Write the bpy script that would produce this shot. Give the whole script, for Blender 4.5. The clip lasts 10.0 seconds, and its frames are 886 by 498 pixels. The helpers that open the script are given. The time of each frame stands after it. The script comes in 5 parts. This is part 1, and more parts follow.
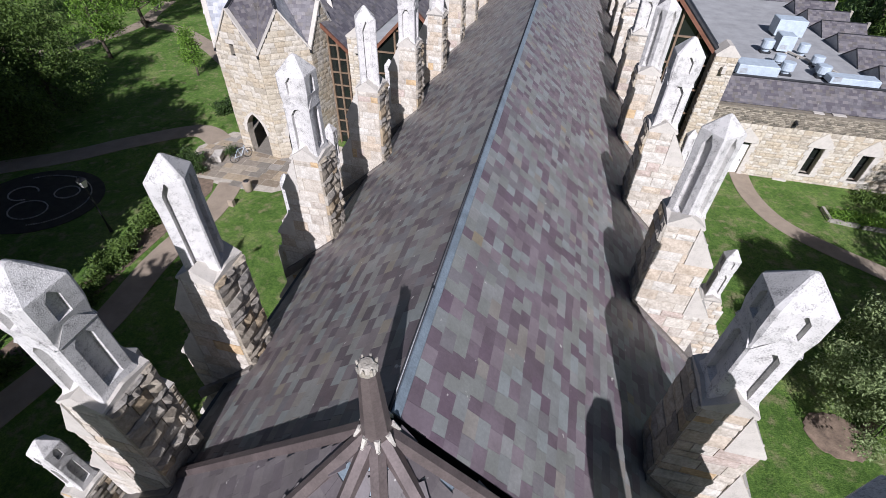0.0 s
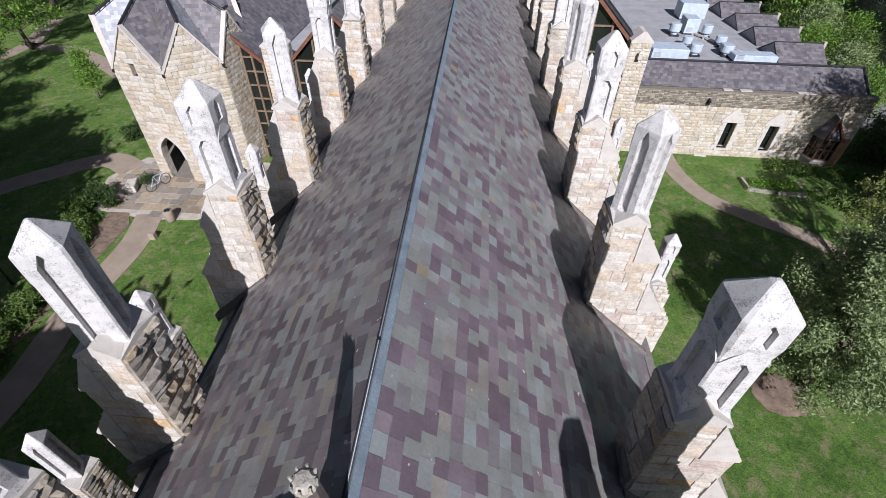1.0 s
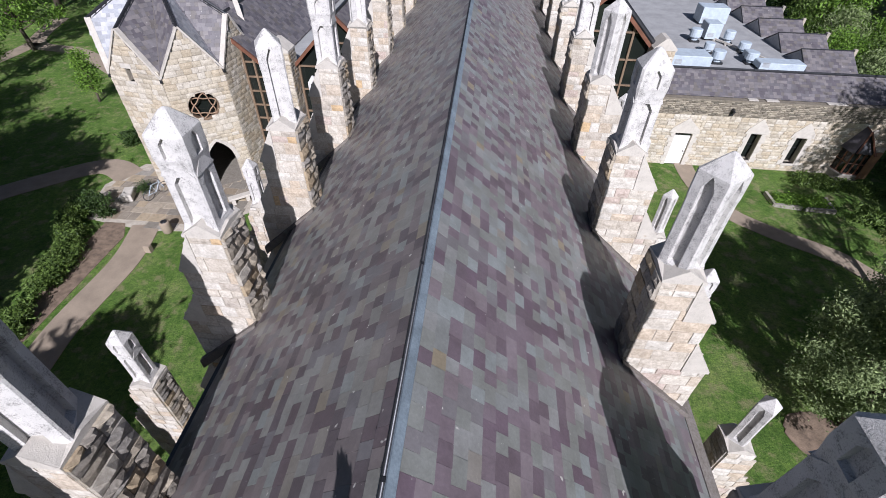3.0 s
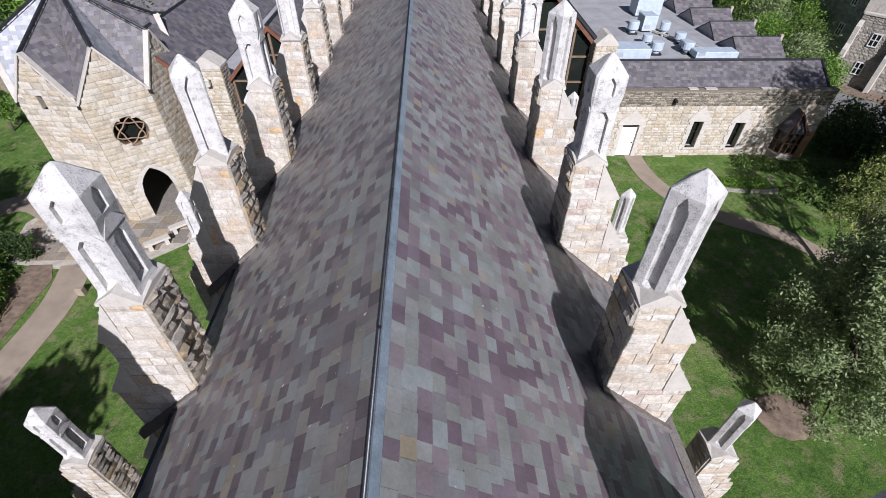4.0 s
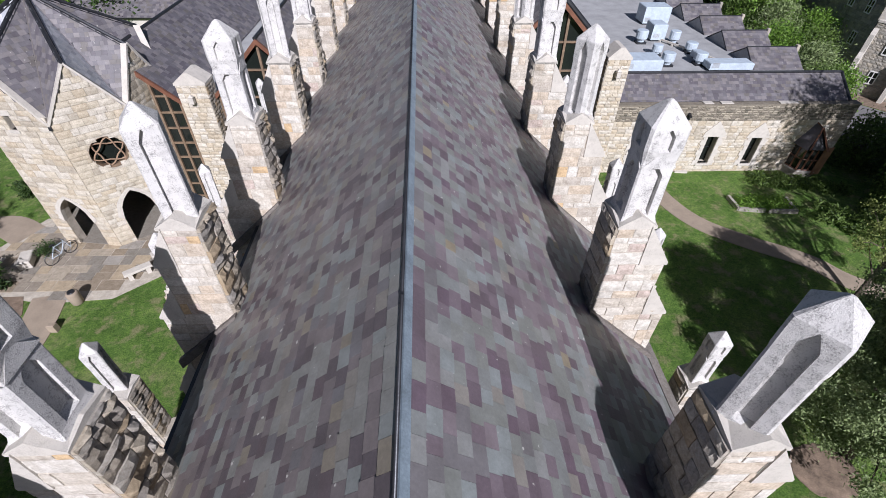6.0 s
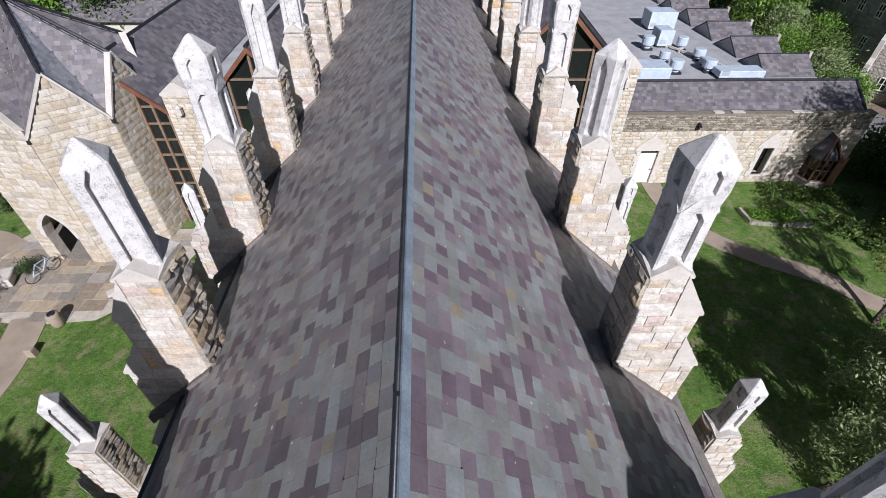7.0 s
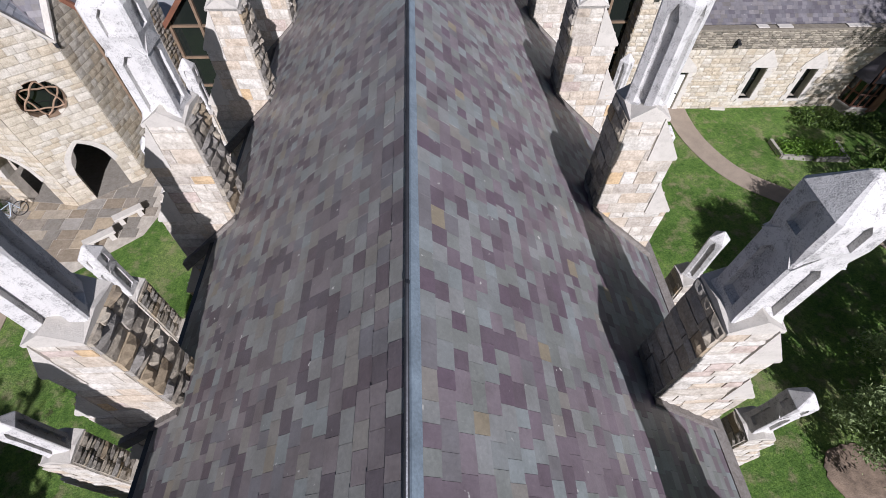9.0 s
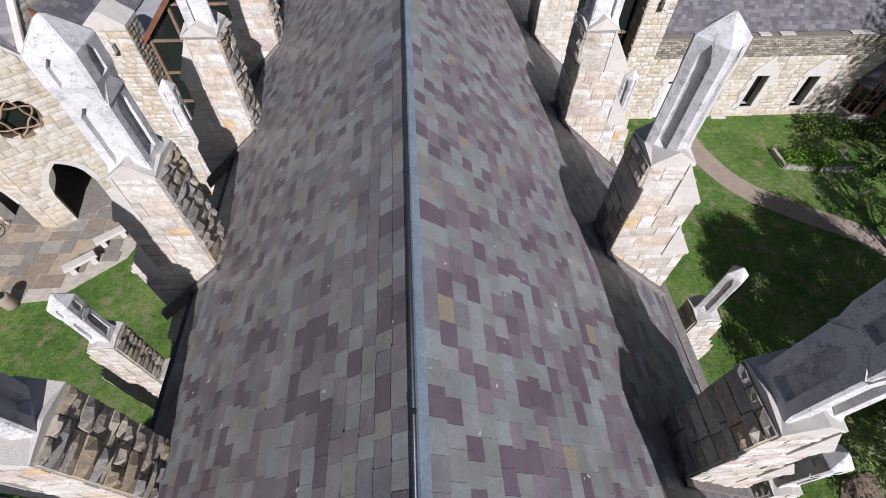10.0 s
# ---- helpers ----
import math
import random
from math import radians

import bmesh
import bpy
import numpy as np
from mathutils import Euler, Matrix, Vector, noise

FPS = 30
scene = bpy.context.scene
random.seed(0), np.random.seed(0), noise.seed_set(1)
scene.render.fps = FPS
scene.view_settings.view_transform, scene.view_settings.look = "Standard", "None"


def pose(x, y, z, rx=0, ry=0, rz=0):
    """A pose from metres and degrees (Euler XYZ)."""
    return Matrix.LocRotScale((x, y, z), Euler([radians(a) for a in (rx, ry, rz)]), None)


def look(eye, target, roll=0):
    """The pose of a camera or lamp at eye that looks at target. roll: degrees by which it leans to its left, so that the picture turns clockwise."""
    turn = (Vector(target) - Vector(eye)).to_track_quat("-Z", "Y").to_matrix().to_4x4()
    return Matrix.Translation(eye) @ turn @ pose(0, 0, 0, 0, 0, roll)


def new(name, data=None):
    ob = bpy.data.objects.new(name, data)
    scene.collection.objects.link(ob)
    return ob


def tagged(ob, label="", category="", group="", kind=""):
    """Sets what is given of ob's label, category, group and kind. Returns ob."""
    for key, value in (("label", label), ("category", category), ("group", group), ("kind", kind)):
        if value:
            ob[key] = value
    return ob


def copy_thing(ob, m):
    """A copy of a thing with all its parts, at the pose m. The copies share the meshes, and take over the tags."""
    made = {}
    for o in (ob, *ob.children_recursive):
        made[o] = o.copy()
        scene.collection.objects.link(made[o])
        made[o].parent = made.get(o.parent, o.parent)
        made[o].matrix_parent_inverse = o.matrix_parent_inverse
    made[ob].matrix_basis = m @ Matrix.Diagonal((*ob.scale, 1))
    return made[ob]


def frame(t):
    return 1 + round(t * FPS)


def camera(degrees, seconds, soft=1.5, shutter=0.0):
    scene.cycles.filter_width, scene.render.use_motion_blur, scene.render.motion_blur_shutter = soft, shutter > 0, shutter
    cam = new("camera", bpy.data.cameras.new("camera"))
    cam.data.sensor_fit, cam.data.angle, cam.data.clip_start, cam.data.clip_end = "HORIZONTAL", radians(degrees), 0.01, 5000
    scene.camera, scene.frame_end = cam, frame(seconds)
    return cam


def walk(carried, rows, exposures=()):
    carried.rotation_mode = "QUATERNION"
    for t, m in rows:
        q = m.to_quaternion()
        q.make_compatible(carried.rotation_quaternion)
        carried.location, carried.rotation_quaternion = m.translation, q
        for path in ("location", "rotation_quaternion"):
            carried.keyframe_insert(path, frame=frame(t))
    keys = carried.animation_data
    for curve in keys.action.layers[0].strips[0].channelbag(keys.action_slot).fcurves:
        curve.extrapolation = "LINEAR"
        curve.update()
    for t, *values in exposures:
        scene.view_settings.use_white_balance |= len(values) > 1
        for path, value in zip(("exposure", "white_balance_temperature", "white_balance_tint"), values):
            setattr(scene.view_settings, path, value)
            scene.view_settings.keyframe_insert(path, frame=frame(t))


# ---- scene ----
cam = camera(88, 10.0, soft=0.75)
PATH = [
    (0, 0.872, 0.513, 16.293, 47.87, -1.32, 13.73),
    (0.5, 0.834, 0.915, 16.274, 47.95, -1.02, 8.90),
    (1, 0.803, 1.249, 16.240, 47.86, -0.80, 4.38),
    (1.5, 0.679, 1.532, 16.186, 47.72, -0.99, 6.15),
    (2, 0.631, 1.877, 16.140, 47.79, -0.94, 5.98),
    (3.5, 0.474, 3.170, 16.034, 47.83, -0.78, 3.82),
    (4, 0.502, 3.632, 16.030, 47.85, -0.37, -1.67),
    (4.5, 0.429, 4.165, 16.002, 47.93, -0.43, -1.37),
    (5, 0.335, 4.675, 15.984, 47.87, -0.38, -1.53),
    (5.5, 0.262, 5.158, 15.990, 47.87, -0.45, -1.95),
    (7, 0.228, 6.935, 15.786, 48.21, -0.58, -2.29),
    (7.5, 0.224, 7.598, 15.763, 48.14, -0.52, -1.81),
    (8, 0.211, 8.037, 15.685, 39.70, -0.63, -2.34),
    (8.5, 0.165, 8.648, 15.697, 36.89, -0.73, -2.70),
    (9, 0.143, 9.260, 15.699, 36.82, -0.61, -2.62),
    (9.5, 0.086, 9.847, 15.740, 36.39, -0.71, -3.88),
    (10, 0.066, 10.403, 15.669, 36.62, -0.77, -3.68),
]
walk(cam, [(t, pose(x, y, z, rx, ry, rz)) for t, x, y, z, rx, ry, rz in PATH],
     exposures=[(0.0, 0.42, 5850, 19), (10.0, 0.42, 5850, 19)])

# ---- light ----
SUN = Vector((-0.15, 0.802, -0.578))
world = bpy.data.worlds.new("sky")
scene.world = world
world.use_nodes = True
wn = world.node_tree.nodes
sky = wn.new("ShaderNodeTexSky")
sky.sky_type, sky.sun_disc = "NISHITA", False
sky.sun_elevation, sky.sun_rotation = radians(35), radians(170)
wn["Background"].inputs["Strength"].default_value = 0.033
world.node_tree.links.new(sky.outputs[0], wn["Background"].inputs[0])
lamp = bpy.data.lights.new("sun", "SUN")
lamp.energy, lamp.angle, lamp.color = 5.0, radians(0.5), (1.0, 0.96, 0.90)
sun = new("sun", lamp)
sun.matrix_world = look((0, -40, 60), Vector((0, -40, 60)) + SUN)


# ---- materials ----
def ramp_node(nt, stops, mode="LINEAR"):
    r = nt.nodes.new("ShaderNodeValToRGB")
    r.color_ramp.interpolation = mode
    while len(r.color_ramp.elements) < len(stops):
        r.color_ramp.elements.new(0.5)
    for e, (p, c) in zip(r.color_ramp.elements, stops):
        e.position = p
        e.color = (*c, 1) if len(c) == 3 else c
    return r


def noise_node(nt, scale, detail=4, rough=0.6):
    co = nt.nodes.new("ShaderNodeTexCoord")
    n = nt.nodes.new("ShaderNodeTexNoise")
    n.inputs["Scale"].default_value = scale
    n.inputs["Detail"].default_value = detail
    n.inputs["Roughness"].default_value = rough
    return co, n


def world_noise(nt, scale, detail=4, rough=0.6):
    geo = nt.nodes.new("ShaderNodeNewGeometry")
    n = nt.nodes.new("ShaderNodeTexNoise")
    n.inputs["Scale"].default_value = scale
    n.inputs["Detail"].default_value = detail
    n.inputs["Roughness"].default_value = rough
    nt.links.new(geo.outputs["Position"], n.inputs["Vector"])
    return n


def mix(nt, kind, fac, a, b):
    m = nt.nodes.new("ShaderNodeMix")
    m.data_type, m.blend_type = "RGBA", kind
    for sock, val in ((m.inputs[0], fac), (m.inputs[6], a), (m.inputs[7], b)):
        if isinstance(val, bpy.types.NodeSocket):
            nt.links.new(val, sock)
        elif isinstance(val, (int, float)):
            sock.default_value = val
        else:
            sock.default_value = (*val, 1)
    return m.outputs[2]


def piece_random(nt):
    """One random number for each piece, whether an object or an island of a mesh."""
    oi = nt.nodes.new("ShaderNodeObjectInfo")
    geo = nt.nodes.new("ShaderNodeNewGeometry")
    add = nt.nodes.new("ShaderNodeMath")
    fr = nt.nodes.new("ShaderNodeMath")
    fr.operation = "FRACT"
    nt.links.new(oi.outputs["Random"], add.inputs[0])
    nt.links.new(geo.outputs["Random Per Island"], add.inputs[1])
    nt.links.new(add.outputs[0], fr.inputs[0])
    return fr.outputs[0]


def begin(name, rough=0.8, metal=0.0, spec=0.5):
    m = bpy.data.materials.new(name)
    m.use_nodes = True
    b = m.node_tree.nodes["Principled BSDF"]
    b.inputs["Roughness"].default_value, b.inputs["Metallic"].default_value = rough, metal
    b.inputs["Specular IOR Level"].default_value = spec
    return m, m.node_tree, b


def bump(nt, b, height, strength, dist):
    n = nt.nodes.new("ShaderNodeBump")
    n.inputs["Strength"].default_value, n.inputs["Distance"].default_value = strength, dist
    nt.links.new(height, n.inputs["Height"])
    nt.links.new(n.outputs[0], b.inputs["Normal"])


def plain(name, col, rough=0.6, metal=0.0, vary=0.25, scale=3.0, fine=40.0, bump_d=0.003, spec=0.5):
    """A colour with blotches and fine grain."""
    m, nt, b = begin(name, rough, metal, spec)
    n1, n2 = world_noise(nt, scale), world_noise(nt, fine, 2)
    dark = tuple(c * (1 - vary) for c in col)
    lite = tuple(min(1, c * (1 + vary * 0.7)) for c in col)
    r = ramp_node(nt, [(0.3, dark), (0.7, lite)])
    nt.links.new(n1.outputs[0], r.inputs[0])
    r2 = ramp_node(nt, [(0.3, (0.75,) * 3), (0.7, (1.15,) * 3)])
    nt.links.new(n2.outputs[0], r2.inputs[0])
    nt.links.new(mix(nt, "MULTIPLY", 0.7, r.outputs[0], r2.outputs[0]), b.inputs["Base Color"])
    bump(nt, b, n2.outputs[0], 0.4, bump_d)
    return m


def slate_material(name, stops, rough=0.42):
    m, nt, b = begin(name, rough, 0.0, 0.5)
    r = ramp_node(nt, stops, "CONSTANT")
    pr = piece_random(nt)
    nt.links.new(pr, r.inputs[0])
    n1, n2 = world_noise(nt, 2.2, 5), world_noise(nt, 26, 4, 0.7)
    c1 = ramp_node(nt, [(0.3, (0.8, 0.79, 0.77)), (0.7, (1.14, 1.14, 1.15))])
    nt.links.new(n1.outputs[0], c1.inputs[0])
    c2 = ramp_node(nt, [(0.28, (0.78, 0.78, 0.78)), (0.6, (1.0, 1.0, 1.0)), (0.78, (1.25, 1.22, 1.16))])
    nt.links.new(n2.outputs[0], c2.inputs[0])
    a = mix(nt, "MULTIPLY", 1.0, r.outputs[0], c1.outputs[0])
    a = mix(nt, "MULTIPLY", 0.8, a, c2.outputs[0])
    # pale lichen spots
    n3 = world_noise(nt, 9, 2, 0.5)
    sp = ramp_node(nt, [(0.725, (0, 0, 0)), (0.77, (1, 1, 1))])
    nt.links.new(n3.outputs[0], sp.inputs[0])
    a = mix(nt, "MIX", sp.outputs[0], a, (0.42, 0.41, 0.38))
    nt.links.new(a, b.inputs["Base Color"])
    rr = nt.nodes.new("ShaderNodeMapRange")
    rr.inputs[3].default_value, rr.inputs[4].default_value = rough - 0.1, rough + 0.2
    nt.links.new(n2.outputs[0], rr.inputs[0])
    nt.links.new(rr.outputs[0], b.inputs["Roughness"])
    bump(nt, b, n2.outputs[0], 0.5, 0.006)
    return m


def stone_material(name, stops, stain=0.5, grime=(0.10, 0.09, 0.075), fine=22.0, bump_d=0.02):
    m, nt, b = begin(name, 0.9, 0.0, 0.25)
    r = ramp_node(nt, stops, "CONSTANT")
    nt.links.new(piece_random(nt), r.inputs[0])
    n1, n2, n3 = world_noise(nt, 1.3, 6, 0.65), world_noise(nt, fine, 5, 0.7), world_noise(nt, 5.5, 4)
    c1 = ramp_node(nt, [(0.3, (0.8, 0.77, 0.72)), (0.65, (1.1, 1.09, 1.07))])
    nt.links.new(n3.outputs[0], c1.inputs[0])
    c2 = ramp_node(nt, [(0.3, (0.7, 0.69, 0.67)), (0.65, (1.08, 1.08, 1.08))])
    nt.links.new(n2.outputs[0], c2.inputs[0])
    a = mix(nt, "MULTIPLY", 0.9, r.outputs[0], c1.outputs[0])
    a = mix(nt, "MULTIPLY", 0.8, a, c2.outputs[0])
    st = ramp_node(nt, [(0.56, (0, 0, 0)), (0.74, (stain,) * 3)])
    nt.links.new(n1.outputs[0], st.inputs[0])
    a = mix(nt, "MIX", st.outputs[0], a, grime)
    nt.links.new(a, b.inputs["Base Color"])
    bump(nt, b, n2.outputs[0], 0.8, bump_d)
    return m


def lichen_stone(name, base, dark, stain):
    """Weathered pale limestone with black lichen speckle."""
    m, nt, b = begin(name, 0.92, 0.0, 0.2)
    n1, n2, n3 = world_noise(nt, 2.6, 5), world_noise(nt, 58, 4, 0.75), world_noise(nt, 7, 5, 0.7)
    r = ramp_node(nt, [(0.3, tuple(c * 0.84 for c in base)), (0.68, base)])
    nt.links.new(n1.outputs[0], r.inputs[0])
    sp = ramp_node(nt, [(0.52, (0, 0, 0)), (0.66, (stain,) * 3)])
    mul = nt.nodes.new("ShaderNodeMath")
    mul.operation = "MULTIPLY_ADD"
    mul.inputs[1].default_value = 0.55
    nt.links.new(n2.outputs[0], mul.inputs[0])
    half = nt.nodes.new("ShaderNodeMath")
    half.operation = "MULTIPLY"
    half.inputs[1].default_value = 0.5
    nt.links.new(n3.outputs[0], half.inputs[0])
    nt.links.new(half.outputs[0], mul.inputs[2])
    nt.links.new(mul.outputs[0], sp.inputs[0])
    nt.links.new(mix(nt, "MIX", sp.outputs[0], r.outputs[0], dark), b.inputs["Base Color"])
    bump(nt, b, mul.outputs[0], 0.9, 0.02)
    return m


def grass_material(name):
    m, nt, b = begin(name, 0.9, 0.0, 0.15)
    n1, n2, n3, n4 = world_noise(nt, 0.4, 5, 0.6), world_noise(nt, 17, 6, 0.8), world_noise(nt, 1.7, 5, 0.65), world_noise(nt, 5.5, 5, 0.7)
    r = ramp_node(nt, [(0.3, (0.066, 0.128, 0.026)), (0.5, (0.105, 0.190, 0.042)), (0.72, (0.185, 0.245, 0.085))])
    nt.links.new(n1.outputs[0], r.inputs[0])
    r2 = ramp_node(nt, [(0.3, (0.35, 0.42, 0.32)), (0.5, (0.95, 0.95, 0.9)), (0.7, (1.75, 1.6, 1.35))])
    nt.links.new(n2.outputs[0], r2.inputs[0])
    r4 = ramp_node(nt, [(0.32, (0.6, 0.68, 0.6)), (0.5, (1, 1, 1)), (0.68, (1.35, 1.28, 1.15))])
    nt.links.new(n4.outputs[0], r4.inputs[0])
    a = mix(nt, "MULTIPLY", 1.0, r.outputs[0], r2.outputs[0])
    a = mix(nt, "MULTIPLY", 1.0, a, r4.outputs[0])
    dry = ramp_node(nt, [(0.52, (0, 0, 0)), (0.66, (0.75,) * 3)])
    nt.links.new(n3.outputs[0], dry.inputs[0])
    dr2 = mix(nt, "MULTIPLY", 1.0, dry.outputs[0], r2.outputs[0])
    a = mix(nt, "MIX", dr2, a, (0.26, 0.24, 0.13))
    nt.links.new(a, b.inputs["Base Color"])
    bump(nt, b, n2.outputs[0], 1.0, 0.08)
    return m


def leaf_material(name, lo, hi):
    m, nt, b = begin(name, 0.55, 0.0, 0.35)
    r = ramp_node(nt, [(0.0, lo), (0.6, hi), (1.0, tuple(c * 1.25 for c in hi))])
    nt.links.new(piece_random(nt), r.inputs[0])
    nt.links.new(r.outputs[0], b.inputs["Base Color"])
    tr = nt.nodes.new("ShaderNodeBsdfTranslucent")
    nt.links.new(r.outputs[0], tr.inputs[0])
    mx = nt.nodes.new("ShaderNodeMixShader")
    mx.inputs[0].default_value = 0.3
    out = nt.nodes["Material Output"]
    nt.links.new(b.outputs[0], mx.inputs[1])
    nt.links.new(tr.outputs[0], mx.inputs[2])
    nt.links.new(mx.outputs[0], out.inputs[0])
    return m


NAVE_SLATE = slate_material("nave slate", [
    (0.0, (0.186, 0.194, 0.180)), (0.14, (0.152, 0.122, 0.138)), (0.28, (0.220, 0.224, 0.217)), (0.37, (0.120, 0.093, 0.108)),
    (0.47, (0.190, 0.200, 0.194)), (0.58, (0.180, 0.151, 0.163)), (0.70, (0.158, 0.150, 0.154)), (0.80, (0.216, 0.202, 0.180)),
    (0.83, (0.212, 0.232, 0.228)), (0.92, (0.124, 0.092, 0.112)), (0.985, (0.240, 0.206, 0.146))])
# the nave palette made browner and less saturated, used on the west slope
WEST_SLATE = slate_material("browner nave slate", [
    (0.0, (0.198, 0.197, 0.182)), (0.13, (0.152, 0.133, 0.132)), (0.29, (0.204, 0.206, 0.192)), (0.37, (0.104, 0.088, 0.094)),
    (0.50, (0.196, 0.184, 0.162)), (0.59, (0.172, 0.150, 0.148)), (0.72, (0.146, 0.140, 0.143)), (0.85, (0.208, 0.186, 0.148)),
    (0.875, (0.198, 0.212, 0.203)), (0.94, (0.110, 0.088, 0.094))])
APSE_SLATE = slate_material("dull brown slate", [
    (0.0, (0.125, 0.112, 0.112)), (0.3, (0.105, 0.092, 0.095)), (0.6, (0.140, 0.126, 0.124)), (0.85, (0.115, 0.100, 0.105))], 0.5)
GREY_SLATE = slate_material("grey slate", [
    (0.0, (0.118, 0.112, 0.122)), (0.25, (0.150, 0.142, 0.150)), (0.5, (0.098, 0.090, 0.102)), (0.7, (0.175, 0.163, 0.165)), (0.88, (0.130, 0.120, 0.115))], 0.5)
# grey slate with the sky's sheen put into its colour, for some porch facets
SHEEN_SLATE = slate_material("slate with painted sky sheen", [
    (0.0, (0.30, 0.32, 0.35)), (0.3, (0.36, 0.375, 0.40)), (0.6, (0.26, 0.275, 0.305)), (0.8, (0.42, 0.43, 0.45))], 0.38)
ASHLAR = stone_material("ashlar sandstone", [
    (0.0, (0.50, 0.462, 0.405)), (0.18, (0.54, 0.51, 0.46)), (0.36, (0.50, 0.44, 0.365)), (0.50, (0.56, 0.54, 0.50)),
    (0.66, (0.51, 0.44, 0.355)), (0.76, (0.43, 0.395, 0.35)), (0.84, (0.52, 0.39, 0.24)), (0.862, (0.55, 0.52, 0.465)), (0.95, (0.47, 0.40, 0.36))], 0.5)
FACED = stone_material("rock-faced sandstone", [
    (0.0, (0.50, 0.455, 0.37)), (0.18, (0.535, 0.50, 0.43)), (0.36, (0.46, 0.405, 0.315)), (0.50, (0.55, 0.52, 0.46)),
    (0.68, (0.49, 0.43, 0.335)), (0.80, (0.42, 0.385, 0.32)), (0.90, (0.53, 0.485, 0.40))], 0.35, (0.18, 0.16, 0.13))
RUBBLE = stone_material("rubble sandstone", [
    (0.0, (0.34, 0.305, 0.25)), (0.2, (0.40, 0.375, 0.33)), (0.4, (0.27, 0.25, 0.22)), (0.58, (0.43, 0.385, 0.31)),
    (0.75, (0.31, 0.295, 0.27)), (0.9, (0.38, 0.31, 0.215))], 0.7, (0.09, 0.08, 0.068))
MOSSY = stone_material("mossy dark stone", [(0.0, (0.21, 0.19, 0.155)), (0.35, (0.29, 0.265, 0.215)), (0.65, (0.15, 0.14, 0.115)), (0.85, (0.34, 0.31, 0.25))], 0.7, (0.07, 0.065, 0.05))
GREY_STONE = stone_material("grey building stone", [
    (0.0, (0.30, 0.29, 0.26)), (0.3, (0.36, 0.34, 0.30)), (0.6, (0.25, 0.24, 0.22)), (0.8, (0.40, 0.37, 0.31))], 0.5)
MORTAR = plain("mortar", (0.43, 0.39, 0.325), 0.95, scale=4)
LIMESTONE = lichen_stone("lichened limestone", (0.61, 0.598, 0.575), (0.14, 0.137, 0.131), 0.78)
PALE_STONE = lichen_stone("pale dressed stone", (0.54, 0.51, 0.455), (0.25, 0.23, 0.20), 0.4)
LEAD = plain("weathered lead", (0.21, 0.26, 0.30), 0.5, 0.2, 0.3)
DARK_METAL = plain("dark metal", (0.045, 0.047, 0.052), 0.4, 0.6, 0.3)
BROWN_METAL = plain("brown lead cap", (0.13, 0.105, 0.10), 0.45, 0.3, 0.3)
GALVANISED = plain("grey painted sheet metal", (0.42, 0.49, 0.55), 0.5, 0.0, 0.15)
FLAT_ROOF = plain("roof membrane", (0.33, 0.335, 0.335), 0.7, 0, 0.2, 1.0)
COPPER = plain("brown painted fascia", (0.17, 0.075, 0.045), 0.5, 0.1, 0.25)
TIMBER = plain("dark timber", (0.19, 0.132, 0.085), 0.6, 0, 0.3)
WHITE = plain("white paint", (0.72, 0.71, 0.68), 0.6, 0, 0.08)
CONCRETE = plain("concrete path", (0.30, 0.245, 0.185), 0.9, 0, 0.18, 1.2, 60)
ASPHALT = plain("asphalt", (0.17, 0.165, 0.165), 0.9, 0, 0.2, 0.8, 80)
MULCH = plain("mulch and bare earth", (0.19, 0.14, 0.10), 0.95, 0, 0.45, 3.5, 24, 0.05)
DARK_MULCH = plain("dark planting bed", (0.035, 0.032, 0.024), 0.95, 0, 0.4, 2.5, 30, 0.03)
BARK = plain("bark", (0.10, 0.08, 0.06), 0.9, 0, 0.35, 6, 50, 0.01)
FLAG = stone_material("flagstone", [(0.0, (0.27, 0.24, 0.20)), (0.2, (0.35, 0.31, 0.25)), (0.4, (0.22, 0.205, 0.18)), (0.6, (0.37, 0.31, 0.225)), (0.78, (0.30, 0.285, 0.26)), (0.9, (0.25, 0.21, 0.16))], 0.35, bump_d=0.006)
COPING = stone_material("weathered dark coping", [(0.0, (0.17, 0.155, 0.145)), (0.5, (0.205, 0.19, 0.175))], 0.5)
GABLE_BOARD = plain("grey gable boarding", (0.36, 0.36, 0.37), 0.7, 0, 0.15)
GRAVEL = plain("pale edging gravel", (0.36, 0.35, 0.33), 0.9)
GRASS = grass_material("lawn grass")
LEAF_DARK = leaf_material("dark leaves", (0.016, 0.035, 0.010), (0.05, 0.09, 0.022))
LEAF_MID = leaf_material("hedge leaves", (0.03, 0.06, 0.012), (0.11, 0.175, 0.036))
LEAF_OLIVE = leaf_material("olive leaves", (0.12, 0.165, 0.068), (0.245, 0.31, 0.135))
LEAF_YELLOW = leaf_material("yellow-green young leaves", (0.11, 0.15, 0.035), (0.26, 0.31, 0.09))
LEAF_BRIGHT = leaf_material("bright spring leaves", (0.06, 0.13, 0.015), (0.15, 0.27, 0.035))
# near-black: the shade of unlit rooms put into a colour
UNLIT_ROOM = plain("unlit room black", (0.012, 0.012, 0.012), 0.9)
m_, nt_, b_ = begin("window glass", 0.06, 0.0, 0.5)
b_.inputs["Base Color"].default_value = (0.012, 0.015, 0.013, 1)
GLASS = m_


